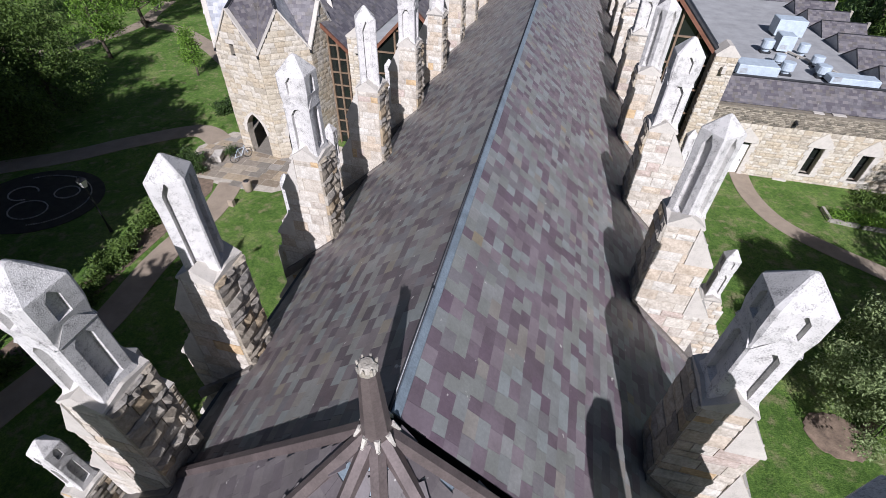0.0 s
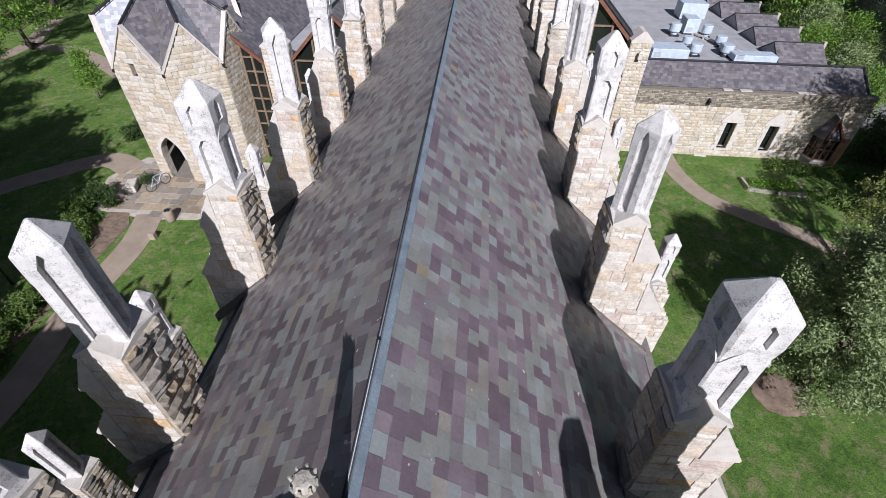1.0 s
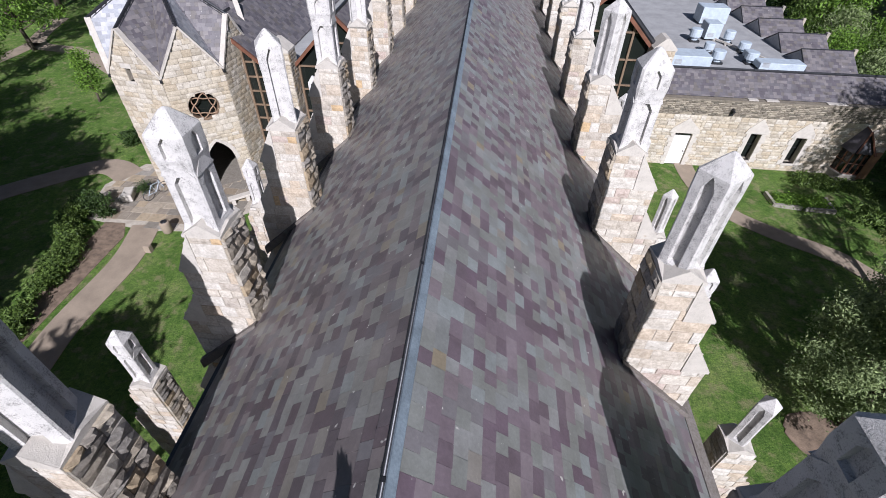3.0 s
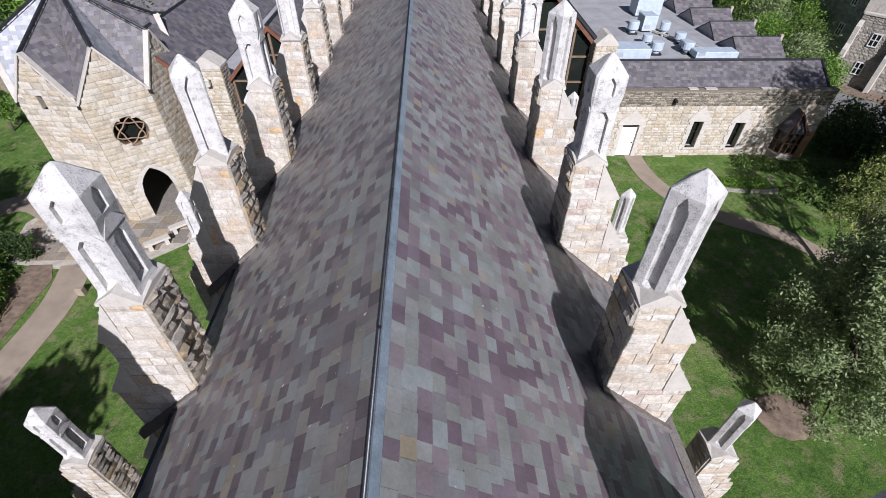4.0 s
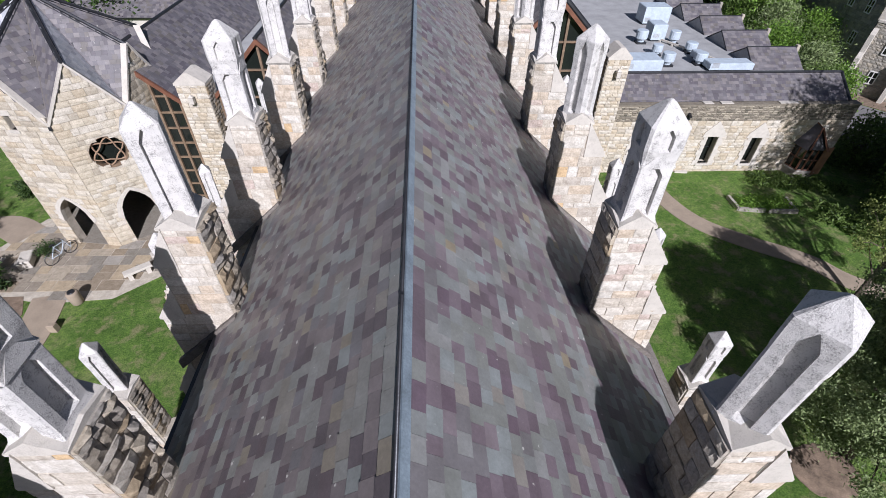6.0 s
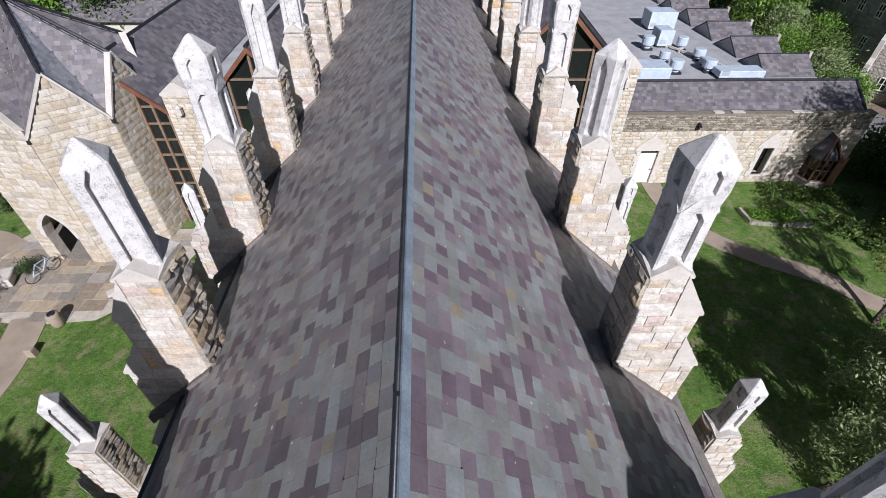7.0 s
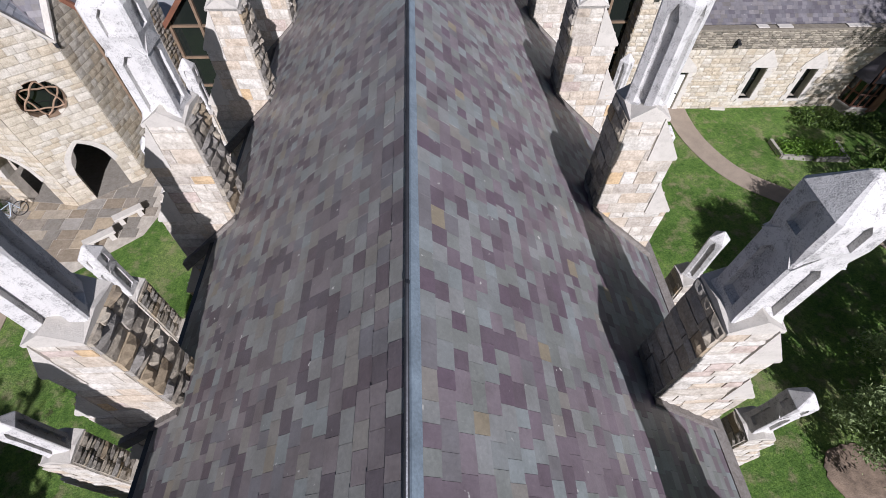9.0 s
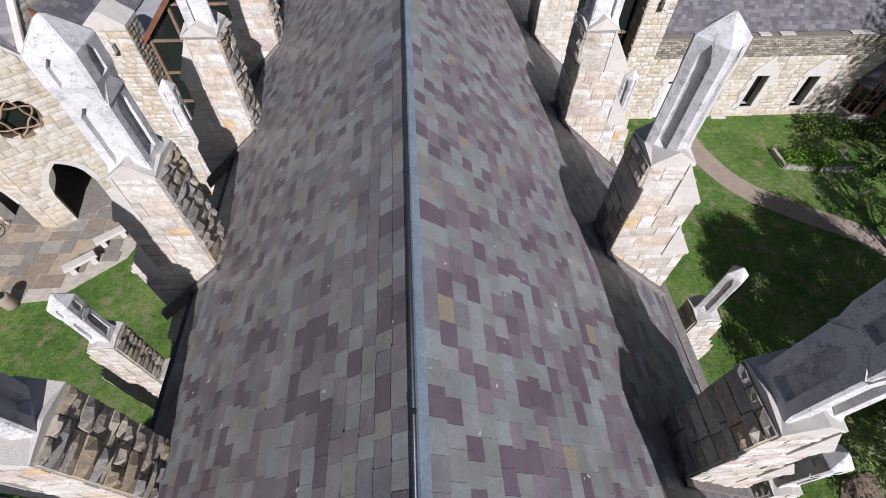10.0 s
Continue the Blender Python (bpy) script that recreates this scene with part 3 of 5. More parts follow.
def buttress(kind, s, seed):
    """A stepped buttress for the side s, its front at y = 0; x runs outward from the ridge."""
    r = random.Random(seed)
    ob = thing("buttress", (0, 0, 0), "stepped sandstone buttress with a tall weathered limestone pinnacle" if kind == "a" else
               "stepped sandstone buttress with a plain-headed limestone pinnacle", "buttress", "buttresses along the nave")
    base = LEFT_Z - 0.2 if s < 0 else RIGHT_Z - 0.2
    BX = 3.38 if s > 0 else 3.48
    prof = [(BX, 6.2), (BX, 11.2), (BX + 0.58, 11.2), (4.42, 10.45), (4.42, 9.8), (4.85, 9.1), (4.85, 7.6), (5.4, 6.6), (5.4, base), (4.2, base), (4.2, 6.2)]
    bm = bmesh.new()
    extrude_profile(bm, [(s * x, z) for x, z in prof], "y", 0.001, BW)
    part("core", bm, MORTAR, ob)

    def front(z):
        z += 0.07
        top = BX + 0.58
        for zz, x in ((10.45, top + (11.2 - z) / 0.75 * (4.42 - top)), (9.8, 4.42), (9.1, 4.42 + (9.8 - z) / 0.7 * 0.43), (7.6, 4.85), (6.6, 4.85 + (7.6 - z) / 1.0 * 0.55), (-9, 5.4)):
            if z > zz:
                return [(BX, x)] if s > 0 else [(-x, -BX)]
    stones(ob, (0, 0.022, 0), (1, 0, 0), 5.6, 11.2, front, ROCK_ASHLAR, 0.05, (0.13, 0.34), (0.2, 0.62), r, gap=0.012)
    # rock-faced side that looks to the roof
    if s > 0:
        stones(ob, (BX, BW, 0), (0, -1, 0), 8.6, 11.2, lambda z: [(0, BW)], ROCK_ROUGH, 0.11, (0.11, 0.30), (0.2, 0.5), r)
    else:
        stones(ob, (-BX, 0, 0), (0, 1, 0), 8.6, 11.2, lambda z: [(0, BW)], ROCK_ROUGH, 0.12, (0.10, 0.30), (0.2, 0.5), r)
    bm = bmesh.new()
    x0, x1 = sorted((s * BX, s * (BX + 0.62)))
    cross_gable(bm, x0, x1, 0.0, BW, 11.18, 0.27, 0.12)
    part("gabled_cap", bm, PALE_STONE, ob, "pale gabled cap stone")
    for xa, za, xb, zb in ((BX + 0.55, 11.24, 4.45, 10.43), (4.38, 9.84, 4.88, 9.08), (4.81, 7.65, 5.43, 6.57)):
        bm = bmesh.new()
        extrude_profile(bm, [(s * xa, za), (s * xb, zb), (s * xb, zb - 0.06), (s * (xa + 0.02), zb - 0.06)], "y", -0.03, BW + 0.02)
        part("weathering", bm, PALE_STONE, ob, "sloping pale weathering stone")
    p = part("pinnacle", pinnacle_mesh(kind, 1.0), LIMESTONE, ob, "tall panelled limestone pinnacle with a faceted head")
    p.location = (s * (BX + 0.33), BW / 2, 11.14)
    p.scale = (1, 1, 0.9)
    p.rotation_euler.z = radians(38 if s > 0 else 25) if kind == "b" else 0
    if kind == "a":
        gablets(p, 1.0)
    # outer pier
    X0, X1 = (6.50, 7.14) if s > 0 else (6.85, 7.49)
    bm = bmesh.new()
    prof = [(X0, base), (X0, 6.05), (X1 - 0.1, 6.05), (X1 + 0.12, 5.6), (X1 + 0.12, 5.05), (X1 + 0.5, 4.45), (X1 + 0.5, base)]
    extrude_profile(bm, [(s * x, z) for x, z in prof], "y", 0.08, 0.66)
    extrude_profile(bm, [(s * 4.5, base), (s * 4.5, 5.2), (s * (X0 + 0.1), 4.0), (s * (X0 + 0.1), base)], "y", 0.1, 0.64)
    part("outer_pier", bm, MORTAR, ob, "lower outer pier of coursed stone")

    def pier(z):
        x = X1 - 0.1 + min(0.22, max(0, (6.05 - z) * 0.5)) if z > 5.05 else X1 + 0.12 + min(0.38, (5.05 - z) * 0.63)
        return [(X0, x)] if s > 0 else [(-x, -X0)]
    stones(ob, (0, 0.08, 0), (1, 0, 0), 2.6, 6.05, pier, ROCK_ASHLAR, 0.055, (0.14, 0.3), (0.18, 0.42), r)
    if s > 0:
        stones(ob, (X0, 0.66, 0), (0, -1, 0), 3.8, 6.05, lambda z: [(0, 0.58)], ROCK_ROUGH, 0.08, (0.12, 0.24), (0.2, 0.45), r)
    else:
        stones(ob, (-X0, 0.08, 0), (0, 1, 0), 3.8, 6.05, lambda z: [(0, 0.58)], ROCK_ROUGH, 0.09, (0.12, 0.24), (0.2, 0.4), r)
    bm = bmesh.new()
    x0, x1 = sorted((s * X0, s * (X1 - 0.1)))
    cross_gable(bm, x0, x1, 0.06, 0.68, 6.03, 0.2, 0.1)
    part("pier_cap", bm, PALE_STONE, ob, "pale gabled cap stone")
    p = part("outer_pinnacle", pinnacle_mesh("a" if kind == "a" else "b", 0.86), LIMESTONE, ob, "smaller limestone pinnacle on the outer pier")
    p.location = (s * (X0 + 0.29), 0.37, 6.07)
    p.scale = (0.82, 0.82, 0.9)
    p.rotation_euler.z = radians(38 if s > 0 else 25) if kind == "b" else 0
    if kind == "a":
        gablets(p, 0.86)
    # stepped flashing where the roof meets the front
    bm = bmesh.new()
    za = lambda x: RIDGE - 0.09 - PITCH * x
    extrude_profile(bm, [(s * (BX - 0.06), za(BX - 0.06) - 0.1), (s * (BX - 0.06), za(BX - 0.06) + 0.1), (s * 4.98, za(4.98) + 0.16), (s * 4.98, za(4.98) - 0.1)], "y", -0.11, 0.0)
    part("flashing", bm, COPING, ob, "grey stone kerb against the roof")
    return ob


PITCH_Y = 3.65
masters = {}
for s, y2 in ((1, 11.36), (-1, 11.52)):
    for k in (0, 1, 2, 3, 4, 5, 6, 7, 8, -1, -2):
        kind = "a" if (k % 2 == 0) == (s > 0) else "b"
        y = y2 + (PITCH_Y if s > 0 else 3.6) * (max(k, 0) - 2) + min(k, 0) * 2.13
        if (s, kind) not in masters:
            ob = masters[s, kind] = buttress(kind, s, 100 + k * 3 + s)
            ob.location.y = y
        else:
            copy_thing(masters[s, kind], pose((-0.5 if s > 0 else 0.65) if k < -1 else 0, y - (0.75 if k < -1 and s < 0 else 0), 0))


# ---- foliage ----
def leaf_mesh(name, centres, count, spread, size, mat, parent, r, flat=0.0):
    """Many small pointed leaves in clumps round the centres."""
    vs, fs = [], []
    for i in range(count):
        c = centres[i % len(centres)]
        p = Vector(c) + Vector((r.gauss(0, 1), r.gauss(0, 1), r.gauss(0, 0.75))) * spread
        d = Vector((r.gauss(0, 1), r.gauss(0, 1), r.gauss(0, 1 - flat) + 0.2)).normalized()
        u = d.orthogonal().normalized()
        v = d.cross(u)
        a = r.uniform(0, math.tau)
        u, v = u * math.cos(a) + v * math.sin(a), v * math.cos(a) - u * math.sin(a)
        s = size * r.uniform(0.6, 1.4)
        k = len(vs)
        vs += [p - u * s, p + v * s * 0.42 + d * s * 0.12, p + u * s, p - v * s * 0.42 + d * s * 0.12]
        fs.append((k, k + 1, k + 2, k + 3))
    me = bpy.data.meshes.new(name)
    me.from_pydata([tuple(p) for p in vs], [], fs)
    me.materials.append(mat)
    ob = new(name, me)
    ob.parent = parent
    return tagged(ob, kind="stuff")


def limb(bm, p, q, r0, r1, r, bend=0.15):
    p, q = Vector(p), Vector(q)
    d = q - p
    side = d.orthogonal().normalized() * d.length * bend * r.uniform(-1, 1)
    pts = [p, p + d * 0.35 + side * 0.7, p + d * 0.7 + side, q]
    rad = [r0, r0 * 0.7 + r1 * 0.3, r0 * 0.35 + r1 * 0.65, r1]
    loops = []
    for i, c in enumerate(pts):
        t = (pts[min(i + 1, 3)] - pts[max(i - 1, 0)]).normalized()
        u = t.orthogonal().normalized()
        v = t.cross(u)
        loops.append([c + rad[i] * (math.cos(k * math.tau / 7) * u + math.sin(k * math.tau / 7) * v) for k in range(7)])
    loft(bm, loops)
    return pts


def tree(x, y, height, spread, leaves, size, mat, seed, label, clumps=60, low=0.3, clump=0.5, group="", wide=1.0, lean=(0, 0)):
    r = random.Random(seed)
    z = ground_z(x)
    ob = thing("tree", (x, y, z), label, "tree", group)
    trunk_top = Vector((r.uniform(-.2, .2) + lean[0] * height * 0.5, r.uniform(-.2, .2) + lean[1] * height * 0.5, height * 0.5))
    bm = bmesh.new()
    tr = 0.028 * height
    limb(bm, (0, 0, -0.2), trunk_top, tr, tr * 0.45, r, 0.05)
    centres = []
    for k in range(clumps):
        a = k * 2.39996 + r.uniform(-.3, .3)
        t = (k + 0.5) / clumps
        zz = height * (low + (1 - low) * t)
        rad = spread * math.sqrt(max(0.03, 1 - (2 * t - 0.75) ** 2 / 1.6)) * r.uniform(0.35, 1.0) * wide
        centres.append(Vector((math.cos(a) * rad + lean[0] * zz, math.sin(a) * rad + lean[1] * zz, zz)))
    for c in centres[::max(1, clumps // 16)]:
        limb(bm, trunk_top * r.uniform(0.45, 0.95), c, tr * 0.32, tr * 0.05, r)
    part("trunk", bm, BARK, ob, "grey-brown trunk and limbs", flat=False)
    leaf_mesh("crown", centres, leaves, clump, size, mat, ob, r)
    return ob


def hedge(line, width, height, count, mat, seed, label, name="hedge", size=0.09):
    r = random.Random(seed)
    ob = thing(name, (0, 0, 0), label, name)
    cs = []
    for (x0, y0), (x1, y1) in zip(line, line[1:]):
        n = max(2, int(math.hypot(x1 - x0, y1 - y0) / 0.28))
        for i in range(n):
            t = (i + r.random()) / n
            for q in range(4):
                x, y = x0 + (x1 - x0) * t + r.uniform(-.5, .5) * width, y0 + (y1 - y0) * t + r.uniform(-.5, .5) * width
                cs.append((x, y, ground_z(x) + r.uniform(0.08, height) * (0.8 + 0.3 * noise.noise((x, y, 0)))))
    r.shuffle(cs)
    bm = bmesh.new()
    for (x, y, z) in cs[::9]:
        bar(bm, (x, y, ground_z(x) - 0.05), (x + r.uniform(-.15, .15), y + r.uniform(-.15, .15), z), 0.015, 4, 0.004)
    part("stems", bm, BARK, ob)
    leaf_mesh("leaves", cs, count, 0.16, size, mat, ob, r)
    return ob


# ---- walls with openings ----
class Wall:
    """An upright wall face from o along ux; n looks outward."""

    def __init__(self, o, ux, length, thick=0.4):
        self.o, self.ux = Vector(o), Vector(ux).normalized()
        self.n = Vector((self.ux.y, -self.ux.x, 0))
        self.length, self.thick = length, thick

    def at(self, u, z, out=0.0):
        return self.o + self.ux * u + self.n * out + Vector((0, 0, z))

    def solid(self, bm, cuts, spans):
        """spans(u) gives the wall's pieces (z0, z1) above u; cuts are where their number or shape changes."""
        us = sorted(set(cuts))
        for a, b in zip(us, us[1:]):
            sa, sb = spans(a + 1e-4), spans(b - 1e-4)
            for (a0, a1), (b0, b1) in zip(sa, sb):
                f = [self.at(a, a0), self.at(b, b0), self.at(b, b1), self.at(a, a1)]
                g = [p - self.n * self.thick for p in f]
                loft(bm, [f, g])
        bmesh.ops.remove_doubles(bm, verts=bm.verts, dist=0.001)


def lancet(c, w, spring, top):
    """A pointed arch: its height at u, or None outside."""
    def h(u):
        a, rise = w / 2, top - spring
        x = abs(u - c)
        if x >= a:
            return None
        rad = (a * a + rise * rise) / (2 * a)
        return spring + math.sqrt(max(0, rad * rad - (x + rad - a) ** 2))
    return h


def slate_poly(pts, mat, parent, expo, wide, seed, thick=0.012, label="grey roofing slates in level courses"):
    """Slates over a flat outline, in courses from the top down."""
    p = [Vector(q) for q in pts]
    n = (p[1] - p[0]).cross(p[2] - p[0]).normalized()
    if n.z < 0:
        n = -n
    dv = Vector((n.x * n.z, n.y * n.z, -(n.x ** 2 + n.y ** 2))).normalized()
    du = dv.cross(n).normalized()
    uv = [(q.dot(du), q.dot(dv)) for q in p]
    u0, v0, u1, v1 = min(a for a, _ in uv), min(b for _, b in uv), max(a for a, _ in uv), max(b for _, b in uv)
    o = p[0] + du * (u0 - uv[0][0]) + dv * (v0 - uv[0][1]) + n * 0.012

    def inside(u, v):
        u, v, hit = u + u0, v + v0, False
        for (a, b), (c, d) in zip(uv, uv[1:] + uv[:1]):
            if (b > v) != (d > v) and u < (c - a) * (v - b) / (d - b) + a:
                hit = not hit
        return hit
    j, _ = slate_field(o, du, dv, u1 - u0, v1 - v0, expo, wide, random.Random(seed), inside, thick=thick)
    if j[1]:
        stuff("slates", j, mat, parent, label)


def deck(pts, parent, name="roof_slope", mat=None, thick=0.12):
    p = [Vector(q) for q in pts]
    n = (p[1] - p[0]).cross(p[2] - p[0]).normalized()
    n = -n if n.z > 0 else n
    bm = bmesh.new()
    loft(bm, [p, [q + n * thick for q in p]])
    return part(name, bm, mat or DARK_METAL, parent)


# ---- the octagonal porch ----
PC, SIDE, EAVE_Z, GABLE_Z, APEX_Z = Vector((-16.58, 27.95, 0)), 3.0, 6.65, 8.9, 10.95
R8 = SIDE * 1.30656
vert = [PC + Vector((math.cos(radians(-120.5 + 45 * k)) * R8, math.sin(radians(-120.5 + 45 * k)) * R8, 0)) for k in range(8)]
porch = thing("porch", (0, 0, 0), "eight-sided sandstone porch with gables and a pointed slate roof", "porch")
rr = random.Random(5)
for k in range(8):
    a, b = vert[k], vert[(k + 1) % 8]
    w = Wall((a.x, a.y, 0), b - a, SIDE, 0.45)
    arch = lancet(SIDE / 2, 1.56, 1.4, 2.8) if k in (0, 1, 7, 6) else None
    rose = (SIDE / 2, 4.9, 0.76) if k == 1 else None
    slit = (SIDE * 0.42, 6.4, 7.07, 0.15) if k == 0 else None
    gable = lambda u: EAVE_Z + (GABLE_Z - EAVE_Z) * (1 - abs(u - SIDE / 2) / (SIDE / 2))

    def spans(u):
        z0 = LEFT_Z - 0.1
        if arch and arch(u) is not None:
            z0 = arch(u)
        out, top = [], gable(u)
        if rose and abs(u - rose[0]) < rose[2]:
            h = math.sqrt(rose[2] ** 2 - (u - rose[0]) ** 2)
            return [(z0, rose[1] - h), (rose[1] + h, top)]
        if slit and abs(u - slit[0]) < slit[3]:
            return [(z0, slit[1]), (slit[2], top)]
        return [(z0, top)]
    cuts = [0, SIDE / 2, SIDE]
    if arch:
        cuts += [SIDE / 2 + 0.78 * q / 6 for q in range(-6, 7)]
    if rose:
        cuts += [rose[0] + rose[2] * math.sin(q * math.pi / 16) for q in range(-8, 9)]
    if slit:
        cuts += [slit[0] - slit[3], slit[0] + slit[3]]
    bm = bmesh.new()
    w.solid(bm, cuts, spans)
    wall = part("wall", bm, MORTAR, porch)
    if k in (0, 1, 2, 7):
        def hole(u, z, hw, hh):
            for q in (-0.9, 0, 0.9):
                for s in (-0.9, 0, 0.9):
                    uu, zz = u + q * hw, z + s * hh
                    if arch and arch(uu) is not None and zz < arch(uu):
                        return True
                    if rose and math.hypot(uu - rose[0], zz - rose[1]) < rose[2]:
                        return True
                    if slit and abs(uu - slit[0]) < slit[3] and slit[1] < zz < slit[2]:
                        return True
            return False

        def fill(z):
            m = max(0, (z + 0.12 - EAVE_Z) / (GABLE_Z - EAVE_Z)) * SIDE / 2
            ends = [(m, SIDE - m)] if SIDE - 2 * m > 0.1 else []
            if arch and z < 2.85:
                c = SIDE / 2
                hw = max([abs(q * 0.01) for q in range(79) if arch(c + q * 0.01) is not None and arch(c + q * 0.01) > z - 0.1] or [0])
                if hw:
                    return [(0, c - hw), (c + hw, SIDE)]
            if rose and abs(z - rose[1]) < rose[2]:
                hw = math.sqrt(rose[2] ** 2 - (z - rose[1]) ** 2) + 0.02
                return [(0, rose[0] - hw), (rose[0] + hw, SIDE)]
            if slit and slit[1] - 0.1 < z < slit[2] + 0.1:
                return [(0, slit[0] - slit[3]), (slit[0] + slit[3], SIDE)]
            return ends
        j = ([], [])
        stones(wall, w.o, w.ux, LEFT_Z, GABLE_Z - 0.1, fill, ROCK_FACE, 0.062, (0.19, 0.36), (0.26, 0.66), rr, None, j, limit=75)
        stuff("stones", j, FACED, wall, "coursed sandstone blocks")
    # copings on the gable
    for q in (0, 1):
        bm = bmesh.new()
        u0, u1 = (0, SIDE / 2) if q == 0 else (SIDE, SIDE / 2)
        d = w.at(u1, GABLE_Z) - w.at(u0, EAVE_Z)
        up = Vector((0, 0, 1)) - d.normalized() * d.normalized().z
        up.normalize()
        o = w.at(u0, EAVE_Z, -0.18)
        obox(bm, o, d.normalized(), w.n, up, d.length + 0.03, 0.27, 0.09)
        part("coping", bm, PALE_STONE, porch, "pale stone gable coping")
    if arch:
        pts = [SIDE / 2 + 0.78 * q / 6 for q in range(-6, 7)]
        for a0, a1 in zip(pts, pts[1:]):
            z0, z1 = arch(a0) or 1.4, arch(a1) or 1.4
            bm = bmesh.new()
            f = [w.at(a0, z0, 0.07), w.at(a1, z1, 0.07), w.at(SIDE / 2 + (a1 - SIDE / 2) * 1.28, z1 + 0.17, 0.07), w.at(SIDE / 2 + (a0 - SIDE / 2) * 1.28, z0 + 0.17, 0.07)]
            loft(bm, [f, [p - w.n * 0.2 for p in f]])
            part("arch_stone", bm, PALE_STONE, wall)
    if slit:
        for name, z0, z1, e in (("sill", 6.26, 6.4, 0.1), ("lintel", 7.07, 7.3, 0.16)):
            bm = bmesh.new()
            obox(bm, w.at(slit[0] - slit[3] - e, z0, -0.2), w.ux, w.n, (0, 0, 1), 2 * (slit[3] + e), 0.28, z1 - z0)
            part(name, bm, PALE_STONE, wall)
    if rose:
        bm = bmesh.new()
        n = 28
        loops = []
        for rad, out in ((0.76, 0.05), (0.76, -0.3), (0.70, -0.3), (0.71, -0.1), (0.76, 0.05)):
            loops.append([w.at(rose[0] + rad * math.cos(q * math.tau / n), rose[1] + rad * math.sin(q * math.tau / n), out) for q in range(n)])
        loft(bm, loops, False)
        ring_ = part("rose_window", bm, TIMBER, porch, "round window with tan tracery")
        tan = plain("tan tracery", (0.30, 0.2, 0.13), 0.8)
        for q in range(3):
            for sg in (1, -1):
                bm = bmesh.new()
                a0 = q * math.tau / 3 + 0.3 + (math.pi / 3 if sg < 0 else 0)
                arc = []
                for v in range(9):
                    t = v / 8
                    a = a0 + t * math.tau / 3
                    rad = 0.71 - 0.33 * math.sin(t * math.pi)
                    arc.append(w.at(rose[0] + rad * math.cos(a), rose[1] + rad * math.sin(a), -0.06 - 0.03 * (sg > 0)))
                for p0, p1 in zip(arc, arc[1:]):
                    bar(bm, p0, p1, 0.034, 5)
                part("tracery_arc", bm, tan, ring_, "tan interlaced tracery")
        bm = bmesh.new()
        bm.faces.new([bm.verts.new(w.at(rose[0] + 0.74 * math.cos(q * math.tau / n), rose[1] + 0.74 * math.sin(q * math.tau / n), -0.33)) for q in range(n)])
        part("pane", bm, GLASS, ring_)
apex = PC + Vector((0, 0, APEX_Z))
proof = thing("porch_roof", (0, 0, 0), "pointed eight-sided slate roof with dark metal hips", "roof")
gab = [(vert[k] + vert[(k + 1) % 8]) / 2 + Vector((0, 0, GABLE_Z - 0.02)) for k in range(8)]
for k in range(8):
    v = vert[k] + Vector((0, 0, EAVE_Z - 0.02))
    for g, q in ((gab[k - 1], 0), (gab[k], 1)):
        deck([apex, g, v], proof)
        # facets that mirror the sky get the colour with the sheen painted in
        slate_poly([apex, g, v], SHEEN_SLATE if (k, q) in ((0, 0), (0, 1), (2, 0), (3, 0)) else GREY_SLATE, proof, 0.2, (0.15, 0.3), 300 + k * 2 + q)
    bm = bmesh.new()
    bar(bm, apex + Vector((0, 0, 0.05)), gab[k] + Vector((0, 0, 0.05)), 0.07, 6)
    part("hip", bm, DARK_METAL, proof, "dark metal hip cap")
    bm = bmesh.new()
    bar(bm, apex, v + Vector((0, 0, 0.02)), 0.05, 6)
    part("valley", bm, GREY_SLATE, proof)
    bm = bmesh.new()
    bar(bm, v + Vector((0, 0, 0.15)), v * 1.0 + (v - PC).normalized() * 0.12 + Vector((0, 0, -0.25)), 0.07, 6)
    part("rain_spout", bm, DARK_METAL, proof)
bm = bmesh.new()
bar(bm, apex + Vector((0, 0, -0.1)), apex + Vector((0, 0, 0.5)), 0.07, 6, 0.02)
part("tip", bm, DARK_METAL, proof)
bm = bmesh.new()
loft(bm, [[(p.x, p.y, LEFT_Z) for p in vert], [(p.x, p.y, LEFT_Z + 0.06) for p in vert]])
part("floor_slab", bm, FLAG, porch)
# slim posts beside the far gable
for q in (0, 1):
    bm = bmesh.new()
    c = vert[7] + Vector((-0.12 - 0.3 * q, 0.5 + 0.7 * q, 0))
    box(bm, c.x - 0.14, c.x + 0.14, c.y - 0.2, c.y + 0.2, LEFT_Z, 7.2 + 0.35 * q, 0.05)
    part("angle_post", bm, PALE_STONE, porch, "slim pale stone angle post")


# ---- transepts beside the nave ----
def lantern(x, y, z, seed):
    ob = thing("wall_lantern", (x, y, z), "small dark metal wall lantern on a stone pier", "lantern")
    bm = bmesh.new()
    obox(bm, (-0.03, 0, 0.05), (1, 0, 0), (0, -1, 0), (0, 0, 1), 0.06, 0.22, 0.04)
    part("bracket", bm, DARK_METAL, ob)
    bm = bmesh.new()
    loft(bm, [[(px * k, -0.2 + py * k, zz) for px, py in ((-.1, -.1), (.1, -.1), (.1, .1), (-.1, .1))] for k, zz in ((.6, -.22), (1, -.18), (1, .1), (1.15, .12), (.2, .24))])
    part("housing", bm, PALE_STONE, ob)
    return ob


